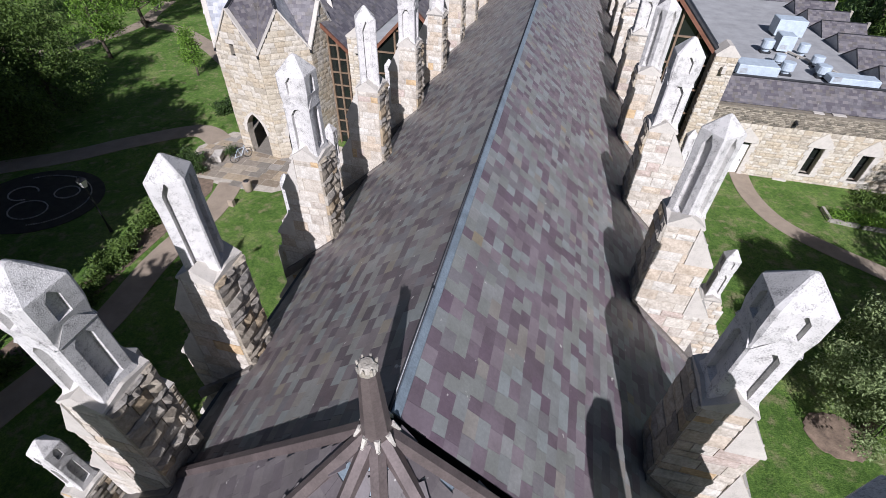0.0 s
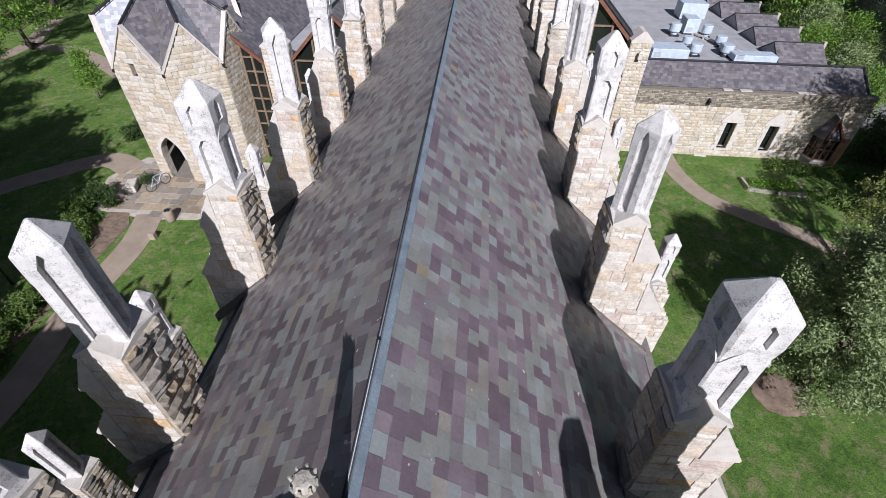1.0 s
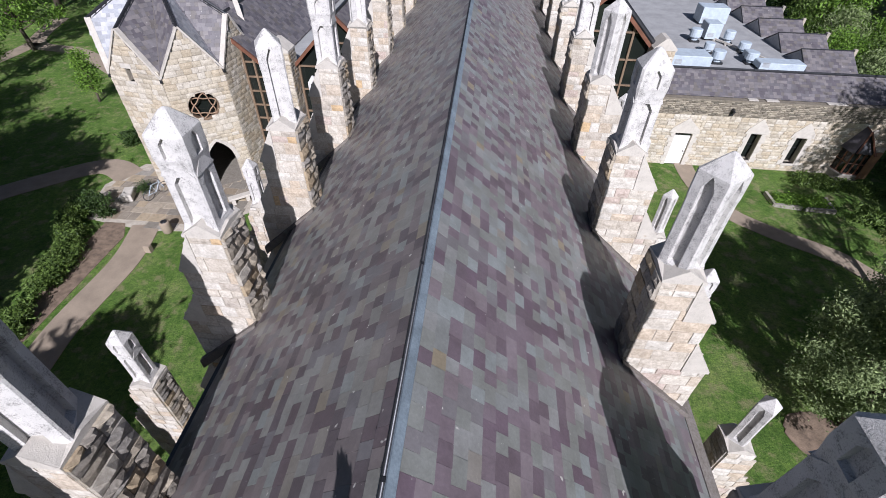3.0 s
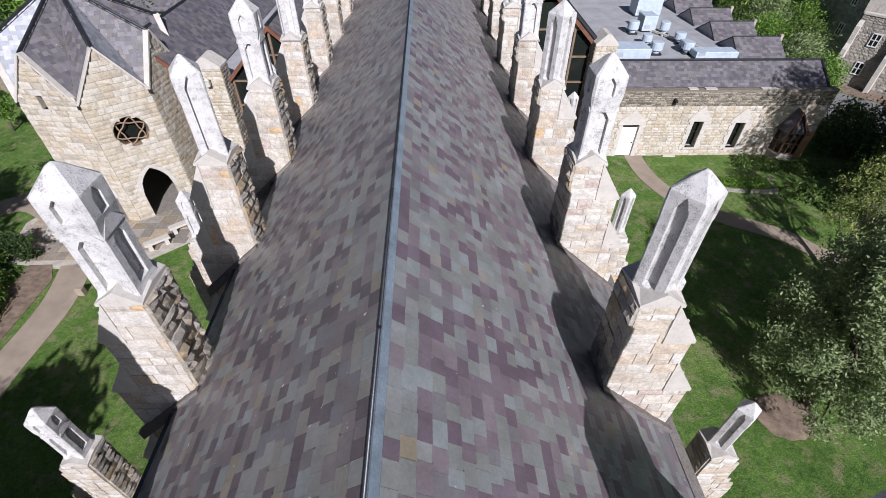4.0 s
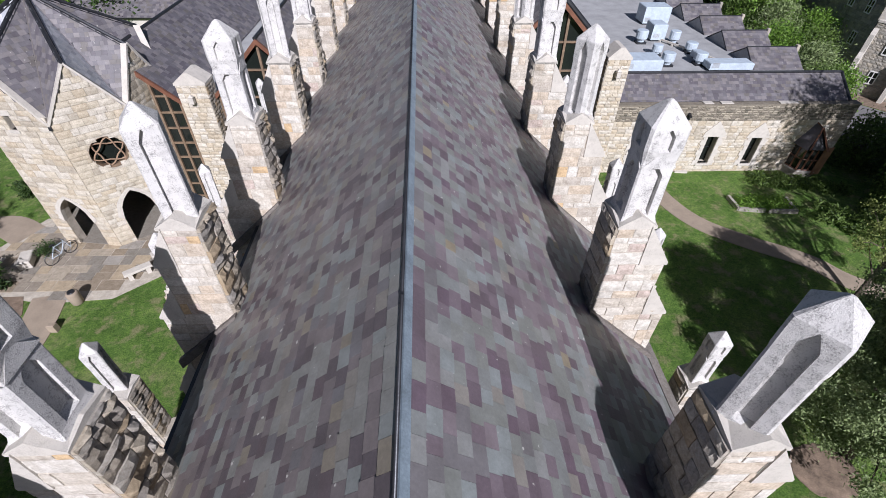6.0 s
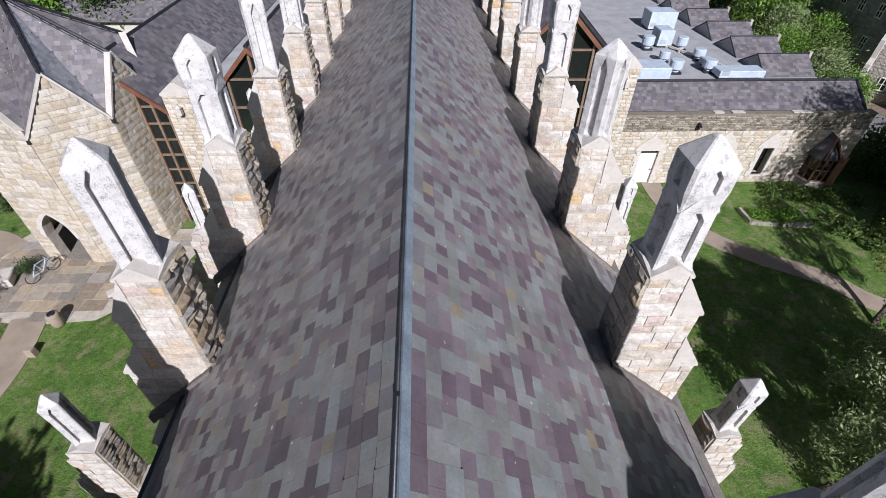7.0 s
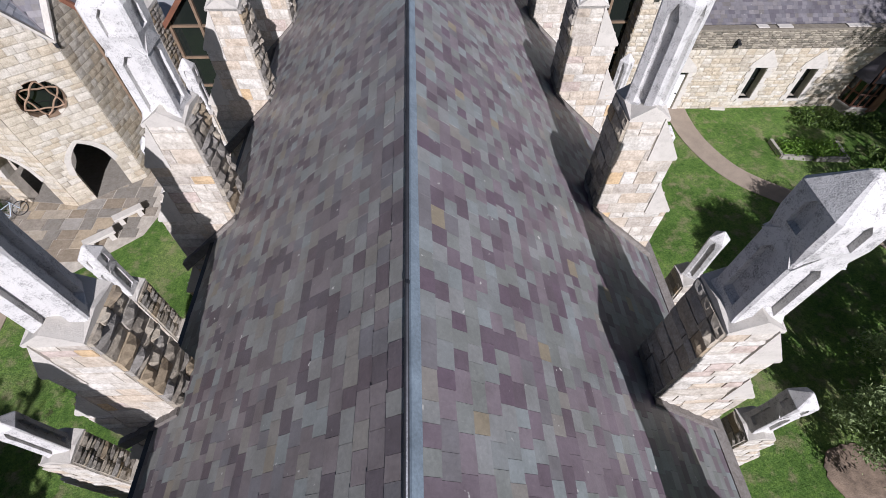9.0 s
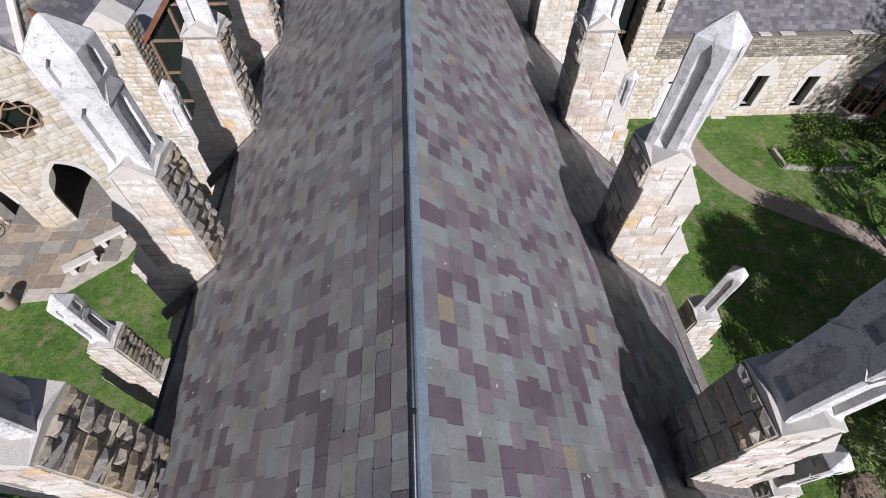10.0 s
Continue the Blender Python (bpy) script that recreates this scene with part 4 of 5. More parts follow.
def pier(name, x0, x1, y0, y1, zb, zt, seed, label):
    r = random.Random(seed)
    ob = thing(name, (0, 0, 0), label, "pier")
    bm = bmesh.new()
    box(bm, x0, x1, y0 + 0.03, y1, zb, zt)
    part("core", bm, MORTAR, ob)
    stones(ob, (0, y0 + 0.03, 0), (1, 0, 0), zb, zt, lambda z: [(x0, x1)], ROCK_FACE, 0.07, (0.14, 0.28), (0.2, 0.45), r)
    if x0 < 0:
        stones(ob, (x1, y0, 0), (0, 1, 0), zb + 2, zt, lambda z: [(0, y1 - y0)], ROCK_ROUGH, 0.08, (0.14, 0.26), (0.2, 0.4), r)
    else:
        stones(ob, (x0, y1, 0), (0, -1, 0), zb + 2, zt, lambda z: [(0, y1 - y0)], ROCK_ROUGH, 0.08, (0.14, 0.26), (0.2, 0.4), r)
    bm = bmesh.new()
    xm = (x0 + x1) / 2
    extrude_profile(bm, [(x0 - 0.04, zt - 0.02), (x1 + 0.04, zt - 0.02), (x1 + 0.04, zt + 0.08), (xm + 0.1, zt + 0.55), (xm - 0.1, zt + 0.55), (x0 - 0.04, zt + 0.08)], "y", y0 - 0.03, y1)
    part("cap", bm, PALE_STONE, ob, "sloping pale cap stone")
    return ob


def glazed_gable(ob, x0, x1, y, zb, top, bays, rows, glass):
    """Glass and dark timber bars filling the wall below the line top(x)."""
    xs_ = [x0 + (x1 - x0) * k / bays for k in range(bays + 1)]
    bm = bmesh.new()
    for a, b in zip(xs_, xs_[1:]):
        f = [(a, y + 0.06, zb), (b, y + 0.06, zb), (b, y + 0.06, top(b) - 0.1), (a, y + 0.06, top(a) - 0.1)]
        loft(bm, [f, [(px, py + 0.02, pz) for px, py, pz in f]])
    part("glazing", bm, glass, ob, "dark green-tinted glazing")
    for x in xs_:
        bm = bmesh.new()
        box(bm, x - 0.055, x + 0.055, y - 0.06, y + 0.1, zb, top(x) - 0.08)
        part("mullion", bm, TIMBER, ob, "dark brown timber upright")
    for k in range(1, rows):
        z = zb + (max(top(x0), top(x1), top((x0 + x1) / 2)) - zb) * k / rows
        inside = [x for x in [x0 + (x1 - x0) * q / 40 for q in range(41)] if top(x) - 0.1 > z]
        if len(inside) > 2:
            bm = bmesh.new()
            box(bm, min(inside), max(inside), y - 0.03, y + 0.07, z - 0.04, z + 0.04)
            part("transom", bm, TIMBER, ob)


TY = 27.3
hall = thing("west_hall", (0, 0, 0), "stone and glass hall with twin slate gables beside the nave", "hall")
rake = lambda x: 8.4 - 0.89 * (x + 13.9) if x > -13.9 else 8.4 - 1.0 * (-13.9 - x)
glazed_gable(hall, -12.72, -11.0, TY + 0.12, LEFT_Z, rake, 3, 9, GLASS)
peak = lambda x: 9.1 - 1.0 * abs(x + 7.2)
glazed_gable(hall, -9.6, -4.9, TY + 0.15, LEFT_Z, peak, 4, 7, GLASS)
for pts in ([(-13.9, 8.6), (-11.2, 6.2)], [(-10.1, 6.3), (-7.2, 9.2)], [(-7.2, 9.2), (-4.9, 6.9)]):
    (xa, za), (xb, zb) = pts
    bm = bmesh.new()
    extrude_profile(bm, [(xa, za), (xb, zb), (xb, zb - 0.24), (xa, za - 0.24)], "y", TY - 0.12, TY)
    part("fascia", bm, COPPER, hall, "reddish-brown painted fascia board")
q1 = [(-13.9, TY, 8.6), (-11.2, TY, 6.2), (-11.2, 50, 6.2), (-13.9, 50, 8.6)]
q2 = [(-13.9, TY + 2.2, 8.6), (-16.6, TY + 2.2, 5.9), (-16.6, 50, 5.9), (-13.9, 50, 8.6)]
q3 = [(-7.2, TY, 9.2), (-10.1, TY, 6.3), (-10.1, 50, 6.3), (-7.2, 50, 9.2)]
q4 = [(-7.2, TY, 9.2), (-4.9, TY, 6.9), (-4.9, 50, 6.9), (-7.2, 50, 9.2)]
for i, q in enumerate((q1, q2, q4)):
    deck(q, hall)
    slate_poly(q, GREY_SLATE, hall, 0.22, (0.18, 0.34), 400 + i)
deck(q3, hall, "metal_slope", GALVANISED)
bm = bmesh.new()
box(bm, -11.25, -10.05, TY, 50, 5.9, 6.15)
part("valley_gutter", bm, FLAT_ROOF, hall)
for x, z in ((-13.9, 8.62), (-7.2, 9.22)):
    bm = bmesh.new()
    bar(bm, (x, TY - 0.1, z), (x, 50, z), 0.08, 8)
    part("ridge_roll", bm, DARK_METAL, hall, "dark metal ridge roll")
# solid block behind the glazing, its near-black colour stands for the room's shade
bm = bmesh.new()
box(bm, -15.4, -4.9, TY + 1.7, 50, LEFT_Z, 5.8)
part("body", bm, UNLIT_ROOM, hall, "near-black block for the unlit hall")
pier("west_pier", -11.1, -9.75, 26.6, 27.6, LEFT_Z, 7.4, 81, "tall coursed sandstone pier with a sloping cap")
lantern(-10.45, 26.57, 6.8, 1)

# far roof beyond the hall
far = thing("far_hall", (0, 0, 0), "low stone building with a grey slate roof", "building")
bm = bmesh.new()
box(bm, -33, -14.5, 52, 68, LEFT_Z, 3.4)
part("wall", bm, PALE_STONE, far)
deck([(-33.3, 51.6, 3.4), (-14.2, 51.6, 3.4), (-14.2, 61, 9.4), (-33.3, 61, 9.4)], far)
slate_poly([(-33.3, 51.6, 3.4), (-14.2, 51.6, 3.4), (-14.2, 61, 9.4), (-33.3, 61, 9.4)], GREY_SLATE, far, 0.26, (0.2, 0.4), 430)

east = thing("east_gable", (0, 0, 0), "glazed gable with brown fascia beside the nave", "hall")
EY = 28.2
peak2 = lambda x: 10.5 - 0.95 * abs(x - 6.5)
glazed_gable(east, 4.9, 9.1, EY + 0.15, RIGHT_Z, peak2, 4, 7, GLASS)
for pts in ([(6.5, 10.6), (9.3, 7.94)], [(4.6, 8.8), (6.5, 10.6)]):
    (xa, za), (xb, zb) = pts
    bm = bmesh.new()
    extrude_profile(bm, [(xa, za), (xb, zb), (xb, zb - 0.24), (xa, za - 0.24)], "y", EY - 0.12, EY)
    part("fascia", bm, COPPER, east, "reddish-brown painted fascia board")
for q in ([(6.5, EY, 10.6), (9.6, EY, 7.66), (9.6, 50, 7.66), (6.5, 50, 10.6)], [(6.5, EY, 10.6), (4.6, EY, 8.8), (4.6, 50, 8.8), (6.5, 50, 10.6)]):
    deck(q, east)
    slate_poly(q, GREY_SLATE, east, 0.22, (0.18, 0.34), 440 + int(q[1][0]))
for (xa, za), (xb, zb) in (((6.55, 10.66), (9.7, 7.7)),):
    bm = bmesh.new()
    bar(bm, (xa, EY, za), (xb, EY, zb), 0.14, 8)
    part("verge_roll", bm, DARK_METAL, east, "dark metal verge roll")
    bm = bmesh.new()
    bar(bm, (xb, EY, zb), (xb, 50, zb), 0.18, 8)
    part("eave_roll", bm, DARK_METAL, east)
# no room is built here: a block coloured as dark as its shade
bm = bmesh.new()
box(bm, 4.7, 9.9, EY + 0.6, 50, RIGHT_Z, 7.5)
part("body", bm, UNLIT_ROOM, east, "near-black block for the unlit room behind the glass")
pier("east_pier", 9.05, 10.15, 27.6, 28.6, RIGHT_Z, 8.1, 83, "tall coursed sandstone pier with a sloping cap")
lantern(9.6, 27.57, 7.5, 2)

# ---- the low wing ----
wing = thing("low_wing", (0, 0, 0), "long low rubble-stone wing with narrow windows and slate eaves", "building")
W = Wall((10.4, 29.7, 0), (1, 0, 0), 14.7, 0.5)
TOPZ = 4.75
OPEN = [(2.2, 3.2, RIGHT_Z, 2.65), (6.6, 7.2, 1.05, 2.85), (9.3, 9.9, 1.0, 2.75), (12.3, 13.4, 0.95, 2.85)]
bm = bmesh.new()


def wing_spans(u):
    for a, b, z0, z1 in OPEN:
        if a < u < b:
            return [(RIGHT_Z - 0.2, z0), (z1, TOPZ)]
    return [(RIGHT_Z - 0.2, TOPZ)]


cuts = [0, W.length]
for a, b, _, _ in OPEN:
    cuts += [a, b]
W.solid(bm, cuts, wing_spans)
wwall = part("wall", bm, MORTAR, wing)


def wing_fill(z):
    spans, u = [], 0
    for a, b, z0, z1 in OPEN:
        e = 0.0
        if z0 - 0.08 < z < z1 + 0.08:
            spans.append((u, a - e))
            u = b + e
    spans.append((u, W.length))
    return spans


j = ([], [])
r = random.Random(91)
stones(wwall, W.o, W.ux, RIGHT_Z, TOPZ - 0.9, wing_fill, ROCK_FACE, 0.06, (0.12, 0.32), (0.2, 0.58), r, None, j, limit=200)
stuff("stones", j, FACED, wwall, "rubble sandstone blocks")
j = ([], [])
stones(wwall, W.o, W.ux, TOPZ - 0.9, TOPZ, lambda z: [(0, W.length)], ROCK_MOSSY, 0.07, (0.07, 0.14), (0.14, 0.42), r, None, j, limit=0)
stuff("top_courses", j, MOSSY, wwall, "thin darker weathered top courses")
for a, b, z0, z1 in OPEN[:3]:
    c, hw = (a + b) / 2, (b - a) / 2
    for u0, u1, za, zb in ((a - 0.36, a - 0.02, z0 - 0.1, z1), (b + 0.02, b + 0.36, z0 - 0.1, z1)):
        z = za
        while z < zb - 0.05:
            bm = bmesh.new()
            h = min(0.34, zb - z)
            obox(bm, W.at(u0 + (0.1 if int(z * 3) % 2 else 0) * (u0 < c), z, -0.1), W.ux, W.n, (0, 0, 1), u1 - u0 - (0.1 if int(z * 3) % 2 else 0), 0.17, h - 0.012)
            part("jamb_stone", bm, PALE_STONE, wwall)
            z += h
    bm = bmesh.new()
    f = [W.at(c - hw - 0.4, z1 + 0.01, 0.08), W.at(c + hw + 0.4, z1 + 0.01, 0.08), W.at(c + hw + 0.3, z1 + 0.3, 0.08), W.at(c, z1 + 1.0, 0.08), W.at(c - hw - 0.3, z1 + 0.3, 0.08)]
    loft(bm, [f, [p - W.n * 0.2 for p in f]])
    part("hood_stone", bm, PALE_STONE, wwall, "pale pointed stone hood")
a, b, z0, z1 = OPEN[0]
bm = bmesh.new()
obox(bm, W.at(a + 0.02, z0, -0.12), W.ux, W.n, (0, 0, 1), b - a - 0.04, 0.06, z1 - z0 - 0.22)
door = part("door", bm, WHITE, wing, "white painted door")
bm = bmesh.new()
for q in (0, 1):
    obox(bm, W.at(a + 0.1 + q * 0.3, z0 + 0.15, -0.06), W.ux, W.n, (0, 0, 1), 0.24, 0.015, z1 - z0 - 0.6)
part("door_panel", bm, WHITE, door)
bm = bmesh.new()
bar(bm, W.at(b - 0.12, z0 + 0.95, -0.06), W.at(b - 0.12, z0 + 0.95, 0.04), 0.03, 6)
part("handle", bm, DARK_METAL, door)
bm = bmesh.new()
obox(bm, W.at(a + 0.02, z1 - 0.2, -0.15), W.ux, W.n, (0, 0, 1), b - a - 0.04, 0.05, 0.2)
part("transom_light", bm, GLASS, wing)
for a, b, z0, z1 in OPEN[1:]:
    bm = bmesh.new()
    obox(bm, W.at(a, z0, -0.42), W.ux, W.n, (0, 0, 1), b - a, 0.03, z1 - z0)
    win = part("window", bm, GLASS, wing, "narrow dark window")
    bm = bmesh.new()
    for e in (0, b - a - 0.05):
        obox(bm, W.at(a + e, z0, -0.38), W.ux, W.n, (0, 0, 1), 0.05, 0.06, z1 - z0)
    obox(bm, W.at(a, (z0 + z1) / 2, -0.38), W.ux, W.n, (0, 0, 1), b - a, 0.05, 0.05)
    part("frame", bm, DARK_METAL, win)
    bm = bmesh.new()
    obox(bm, W.at(a - 0.12, z0 - 0.12, -0.2), W.ux, W.n, (0, 0, 1), b - a + 0.24, 0.32, 0.12)
    part("sill", bm, PALE_STONE, win)
# projecting corner bay with a steep slate hood and a brown shutter
a, b, z0, z1 = OPEN[3]
f = [W.at(a - 0.1, z0, 0.0), W.at(a + 0.15, z0, 0.75), W.at(b - 0.05, z0, 0.95), W.at(b + 0.35, z0, 0.0)]
up = Vector((0, 0, z1 - z0 - 0.45))
bm = bmesh.new()
loft(bm, [f, [p + up for p in f]])
bay = part("bay_window", bm, GLASS, wing, "dark bay window with reddish-brown frame")
apex, back = W.at(23.2 - 10.4, 3.65, 0.55), W.at(23.2 - 10.4, 3.75, 0.0)
for name, lab, mat, quad in (("hood_slope", "blue-grey slate hood", GREY_SLATE, (f[0] + up - W.ux * 0.2, f[1] + up - W.ux * 0.2 + W.n * 0.2, apex, back)),
                             ("hood_slope", "reddish-brown painted hood side", COPPER, (f[2] + up + W.ux * 0.15 + W.n * 0.2, f[3] + up + W.ux * 0.15, back, apex)),
                             ("hood_front", "dark hood front", DARK_METAL, (f[1] + up - W.ux * 0.1 + W.n * 0.12, f[2] + up + W.ux * 0.1 + W.n * 0.12, apex - W.ux * 0.02 - W.n * 0.08))):
    bm = bmesh.new()
    d = (quad[1] - quad[0]).cross(quad[2] - quad[0]).normalized() * 0.06
    loft(bm, [list(quad), [p - d for p in quad]])
    part(name, bm, mat, bay, lab)
for p, q in ((f[1], apex), (f[2], apex)):
    bm = bmesh.new()
    bar(bm, p + up + W.n * 0.22, q + W.n * 0.04, 0.05, 5)
    part("verge_board", bm, COPPER, bay, "reddish-brown verge board")
for p in f + [f[1].lerp(f[2], 0.36), f[1].lerp(f[2], 0.7), f[0].lerp(f[1], 0.5)]:
    bm = bmesh.new()
    bar(bm, p, p + up, 0.055, 5)
    part("frame_post", bm, COPPER, bay)
for h in (0.02, 0.5):
    for p, q in zip(f, f[1:]):
        bm = bmesh.new()
        bar(bm, p + up * h, q + up * h, 0.045, 5)
        part("frame_rail", bm, COPPER, bay)
bm = bmesh.new()
v = W.ux * 0.6 - W.n * 0.12
obox(bm, f[2] + W.n * 0.06 - W.ux * 0.08 - Vector((0, 0, 0.2)), v.normalized(), Vector((v.y, -v.x, 0)).normalized(), (0, 0, 1), v.length, 0.05, up.z + 0.35)
part("shutter", bm, plain("tan-brown timber", (0.30, 0.17, 0.09), 0.7, 0, 0.3), bay, "tan-brown timber shutter")
bm = bmesh.new()
mid = (f[0] + f[2]) / 2
loft(bm, [[p + (p - mid) * 0.12 + Vector((0, 0, RIGHT_Z - z0 - 0.05)) for p in f], [p + (p - mid) * 0.12 - Vector((0, 0, 0.1)) for p in f]])
part("base", bm, GREY_STONE, bay)
bm = bmesh.new()
loft(bm, [[p + (p - mid) * 0.18 - Vector((0, 0, 0.1)) for p in f], [p + (p - mid) * 0.18 for p in f]])
part("sill", bm, PALE_STONE, bay, "pale stone sill")
bm = bmesh.new()
bar(bm, W.at(4.9, 4.3, 0), W.at(4.9, 4.25, 0.35), 0.09, 6, 0.06)
obox(bm, W.at(4.8, 3.95, 0), W.ux, W.n, (0, 0, 1), 0.2, 0.12, 0.3)
part("rain_spout", bm, DARK_METAL, wing, "dark rain spout")
bm = bmesh.new()
obox(bm, W.at(0, TOPZ, -0.5), W.ux, W.n, (0, 0, 1), W.length + 0.03, 0.55, 0.09)
part("wall_coping", bm, MOSSY, wing, "weathered dark mossy coping")
for u, wd in ((5.6, 0.55), (6.6, 0.7), (10.0, 1.1)):
    bm = bmesh.new()
    obox(bm, W.at(u, TOPZ + 0.1, -0.33), W.ux, W.n, (0, 0, 1), wd, 0.3, 0.035)
    part("repair_patch", bm, PALE_STONE, wing, "pale mortar repair patch")
# slate skirt and the flat roof behind
s0, s1 = W.at(0.3, TOPZ + 0.1, -0.35), W.at(W.length - 0.45, TOPZ + 0.1, -0.35)
up = -W.n * 1.6 + Vector((0, 0, 1.05))
deck([s0, s1, s1 + up, s0 + up], wing)
slate_poly([s0, s1, s1 + up, s0 + up], GREY_SLATE, wing, 0.2, (0.16, 0.32), 470)
bm = bmesh.new()
bar(bm, s0 + up, s1 + up, 0.1, 6)
part("ridge_roll", bm, DARK_METAL, wing, "dark metal ridge")
bm = bmesh.new()
bar(bm, s1 + up, s1, 0.1, 6)
part("verge_roll", bm, DARK_METAL, wing)
bm = bmesh.new()
box(bm, 10.4, 23.5, 31.4, 54, RIGHT_Z, 5.5)
part("body", bm, FLAT_ROOF, wing, "grey flat roof")
q = [(10.4, 53.5, 5.5), (23.5, 53.5, 5.5), (23.5, 59, 8.7), (10.4, 59, 8.7)]
deck(q, wing)
slate_poly(q, GREY_SLATE, wing, 0.26, (0.2, 0.4), 471)
bm = bmesh.new()
box(bm, 23.5, 25.1, 30.25, 32.4, RIGHT_Z, 4.65)
part("east_range", bm, GREY_STONE, wing, "grey stone outer range")


def slate_dormer(y, h):
    ob = thing("slate_dormer", (0, 0, 0), "gabled slate dormer with a grey gable end", "dormer", "row of slate dormers")
    x0, x1, w = 20.4, 23.45, 1.5
    bm = bmesh.new()
    extrude_profile(bm, [(y - w, 5.08), (y + w, 5.08), (y + w, 5.43), (y, 5.43 + h), (y - w, 5.43)], "x", x0, x1)
    part("gable_body", bm, GABLE_BOARD, ob, "grey gable end")
    q = [(x0 - 0.06, y - w - 0.03, 5.44), (x1, y - w - 0.03, 5.44), (x1, y, 5.46 + h), (x0 - 0.06, y, 5.46 + h)]
    slate_poly(q, GREY_SLATE, ob, 0.22, (0.18, 0.34), 480 + int(y))
    q = [(x1, y + w, 5.46), (x0 - 0.06, y + w, 5.46), (x0 - 0.06, y, 5.46 + h), (x1, y, 5.46 + h)]
    slate_poly(q, GREY_SLATE, ob, 0.3, (0.25, 0.45), 580 + int(y))
    bm = bmesh.new()
    box(bm, x1 + 0.01, x1 + 0.2, y - 0.12, y + 0.12, 4.68, 5.60 + h, 0.03)
    part("end_post", bm, GREY_STONE, ob, "pale stone end post")
    bm = bmesh.new()
    bar(bm, (x0 - 0.08, y, 5.48 + h), (x1, y, 5.48 + h), 0.045, 6)
    part("ridge_roll", bm, DARK_METAL, ob)
    bm = bmesh.new()
    bar(bm, (x0 - 0.07, y - w, 5.45), (x0 - 0.07, y, 5.47 + h), 0.035, 5)
    part("verge_roll", bm, DARK_METAL, ob)
    return ob


for y in (34.5, 37.75, 41.05, 44.3, 47.5, 50.7):
    slate_dormer(y, 0.9)


def duct_unit(x, y, w, d, h, mat=GALVANISED):
    ob = thing("rooftop_unit", (x, y, 5.5), "pale grey sheet-metal air handling unit on the flat roof", "air unit", "units on the flat roof")
    bm = bmesh.new()
    box(bm, -w / 2, w / 2, -d / 2, d / 2, 0.12, h, 0.04)
    part("casing", bm, mat, ob)
    bm = bmesh.new()
    box(bm, -w / 2 + 0.1, w / 2 - 0.1, -d / 2 + 0.1, d / 2 - 0.1, 0, 0.14)
    part("kerb", bm, DARK_METAL, ob)
    bm = bmesh.new()
    for q in range(6):
        box(bm, -w / 2 + 0.12, -w / 2 + 0.55, -d / 2 - 0.012, -d / 2, 0.25 + q * 0.05, 0.275 + q * 0.05)
    part("louvre", bm, FLAT_ROOF, ob)
    return ob


def roof_fan(x, y, rad, h):
    ob = thing("roof_fan", (x, y, 5.5), "round pale metal exhaust fan on the flat roof", "exhaust fan", "fans on the flat roof")
    rg = lambda q, z: [(q * math.cos(k * math.tau / 16), q * math.sin(k * math.tau / 16), z) for k in range(16)]
    bm = bmesh.new()
    loft(bm, [rg(rad * 0.6, 0), rg(rad * 0.6, h * 0.35), rg(rad, h * 0.4), rg(rad, h * 0.95), rg(rad * 0.9, h), rg(rad * 0.2, h * 1.02)])
    part("cowl", bm, GALVANISED, ob)
    bm = bmesh.new()
    box(bm, -rad * 0.8, rad * 0.8, -rad * 0.8, rad * 0.8, -0.02, 0.12)
    part("kerb", bm, DARK_METAL, ob)
    return ob


for a in ((17.64, 42.66, 1.95, 1.46, 1.22), (13.24, 33.34, 2.32, 1.46, 0.73), (16.34, 38.79, 0.98, 1.22, 1.10), (18.71, 33.22, 2.68, 0.98, 0.49), (11.92, 33.60, 1.10, 1.10, 0.43), (17.65, 34.99, 0.61, 0.61, 0.49)):
    duct_unit(*a)
for a in ((15.08, 37.97, 0.39, 0.85), (17.28, 37.78, 0.34, 0.85), (15.21, 33.82, 0.39, 0.79), (15.26, 35.63, 0.32, 0.67), (17.67, 36.03, 0.37, 0.67), (17.33, 34.00, 0.39, 0.73)):
    roof_fan(*a)
bm = bmesh.new()
box(bm, -2.2, 2.2, -0.06, 0.06, 0.1, 0.2)
for q in (-2, -1, 0, 1, 2):
    box(bm, q - 0.06, q + 0.06, -0.12, 0.12, 0, 0.12)
pipe = tagged(part("roof_conduit", bm, PALE_STONE), "pale conduit run on the flat roof", "conduit")
pipe.matrix_world = pose(17.54, 36.45, 5.5, 0, 0, 118)

# ---- right-hand lawn ----
ribbon("garden_path", [(14, 31.46), (13.76, 28.98), (13.98, 26.77), (14.9, 24.64), (16.65, 23.06), (19.04, 21.48), (21.97, 18.88), (34.85, 14.25)], 1.15, CONCRETE, RIGHT_Z, "curving tan concrete garden path", "path")
slab("lawn_cover", [(15.73, 29.52), (16.5, 29.45), (16.47, 30.14), (15.8, 30.19)], RIGHT_Z - 0.05, RIGHT_Z + 0.1, PALE_STONE, "pale stone inspection cover in the lawn", "cover", "")
slab("street", [(28.5, 20), (37, 20), (64, 20), (64, 31.6), (40.4, 31.6), (34.0, 39.6), (32.4, 62), (30.4, 62), (29.4, 36)], RIGHT_Z - 0.1, RIGHT_Z + 0.02, ASPHALT, "grey asphalt street with a yellow line", "street")
slab("street_verge", [(34.1, 39.7), (40.5, 31.8), (64, 31.8), (64, 41.6), (34.1, 41.6)], RIGHT_Z - 0.1, RIGHT_Z + 0.03, MULCH, "tan dry verge beside the street", "verge")
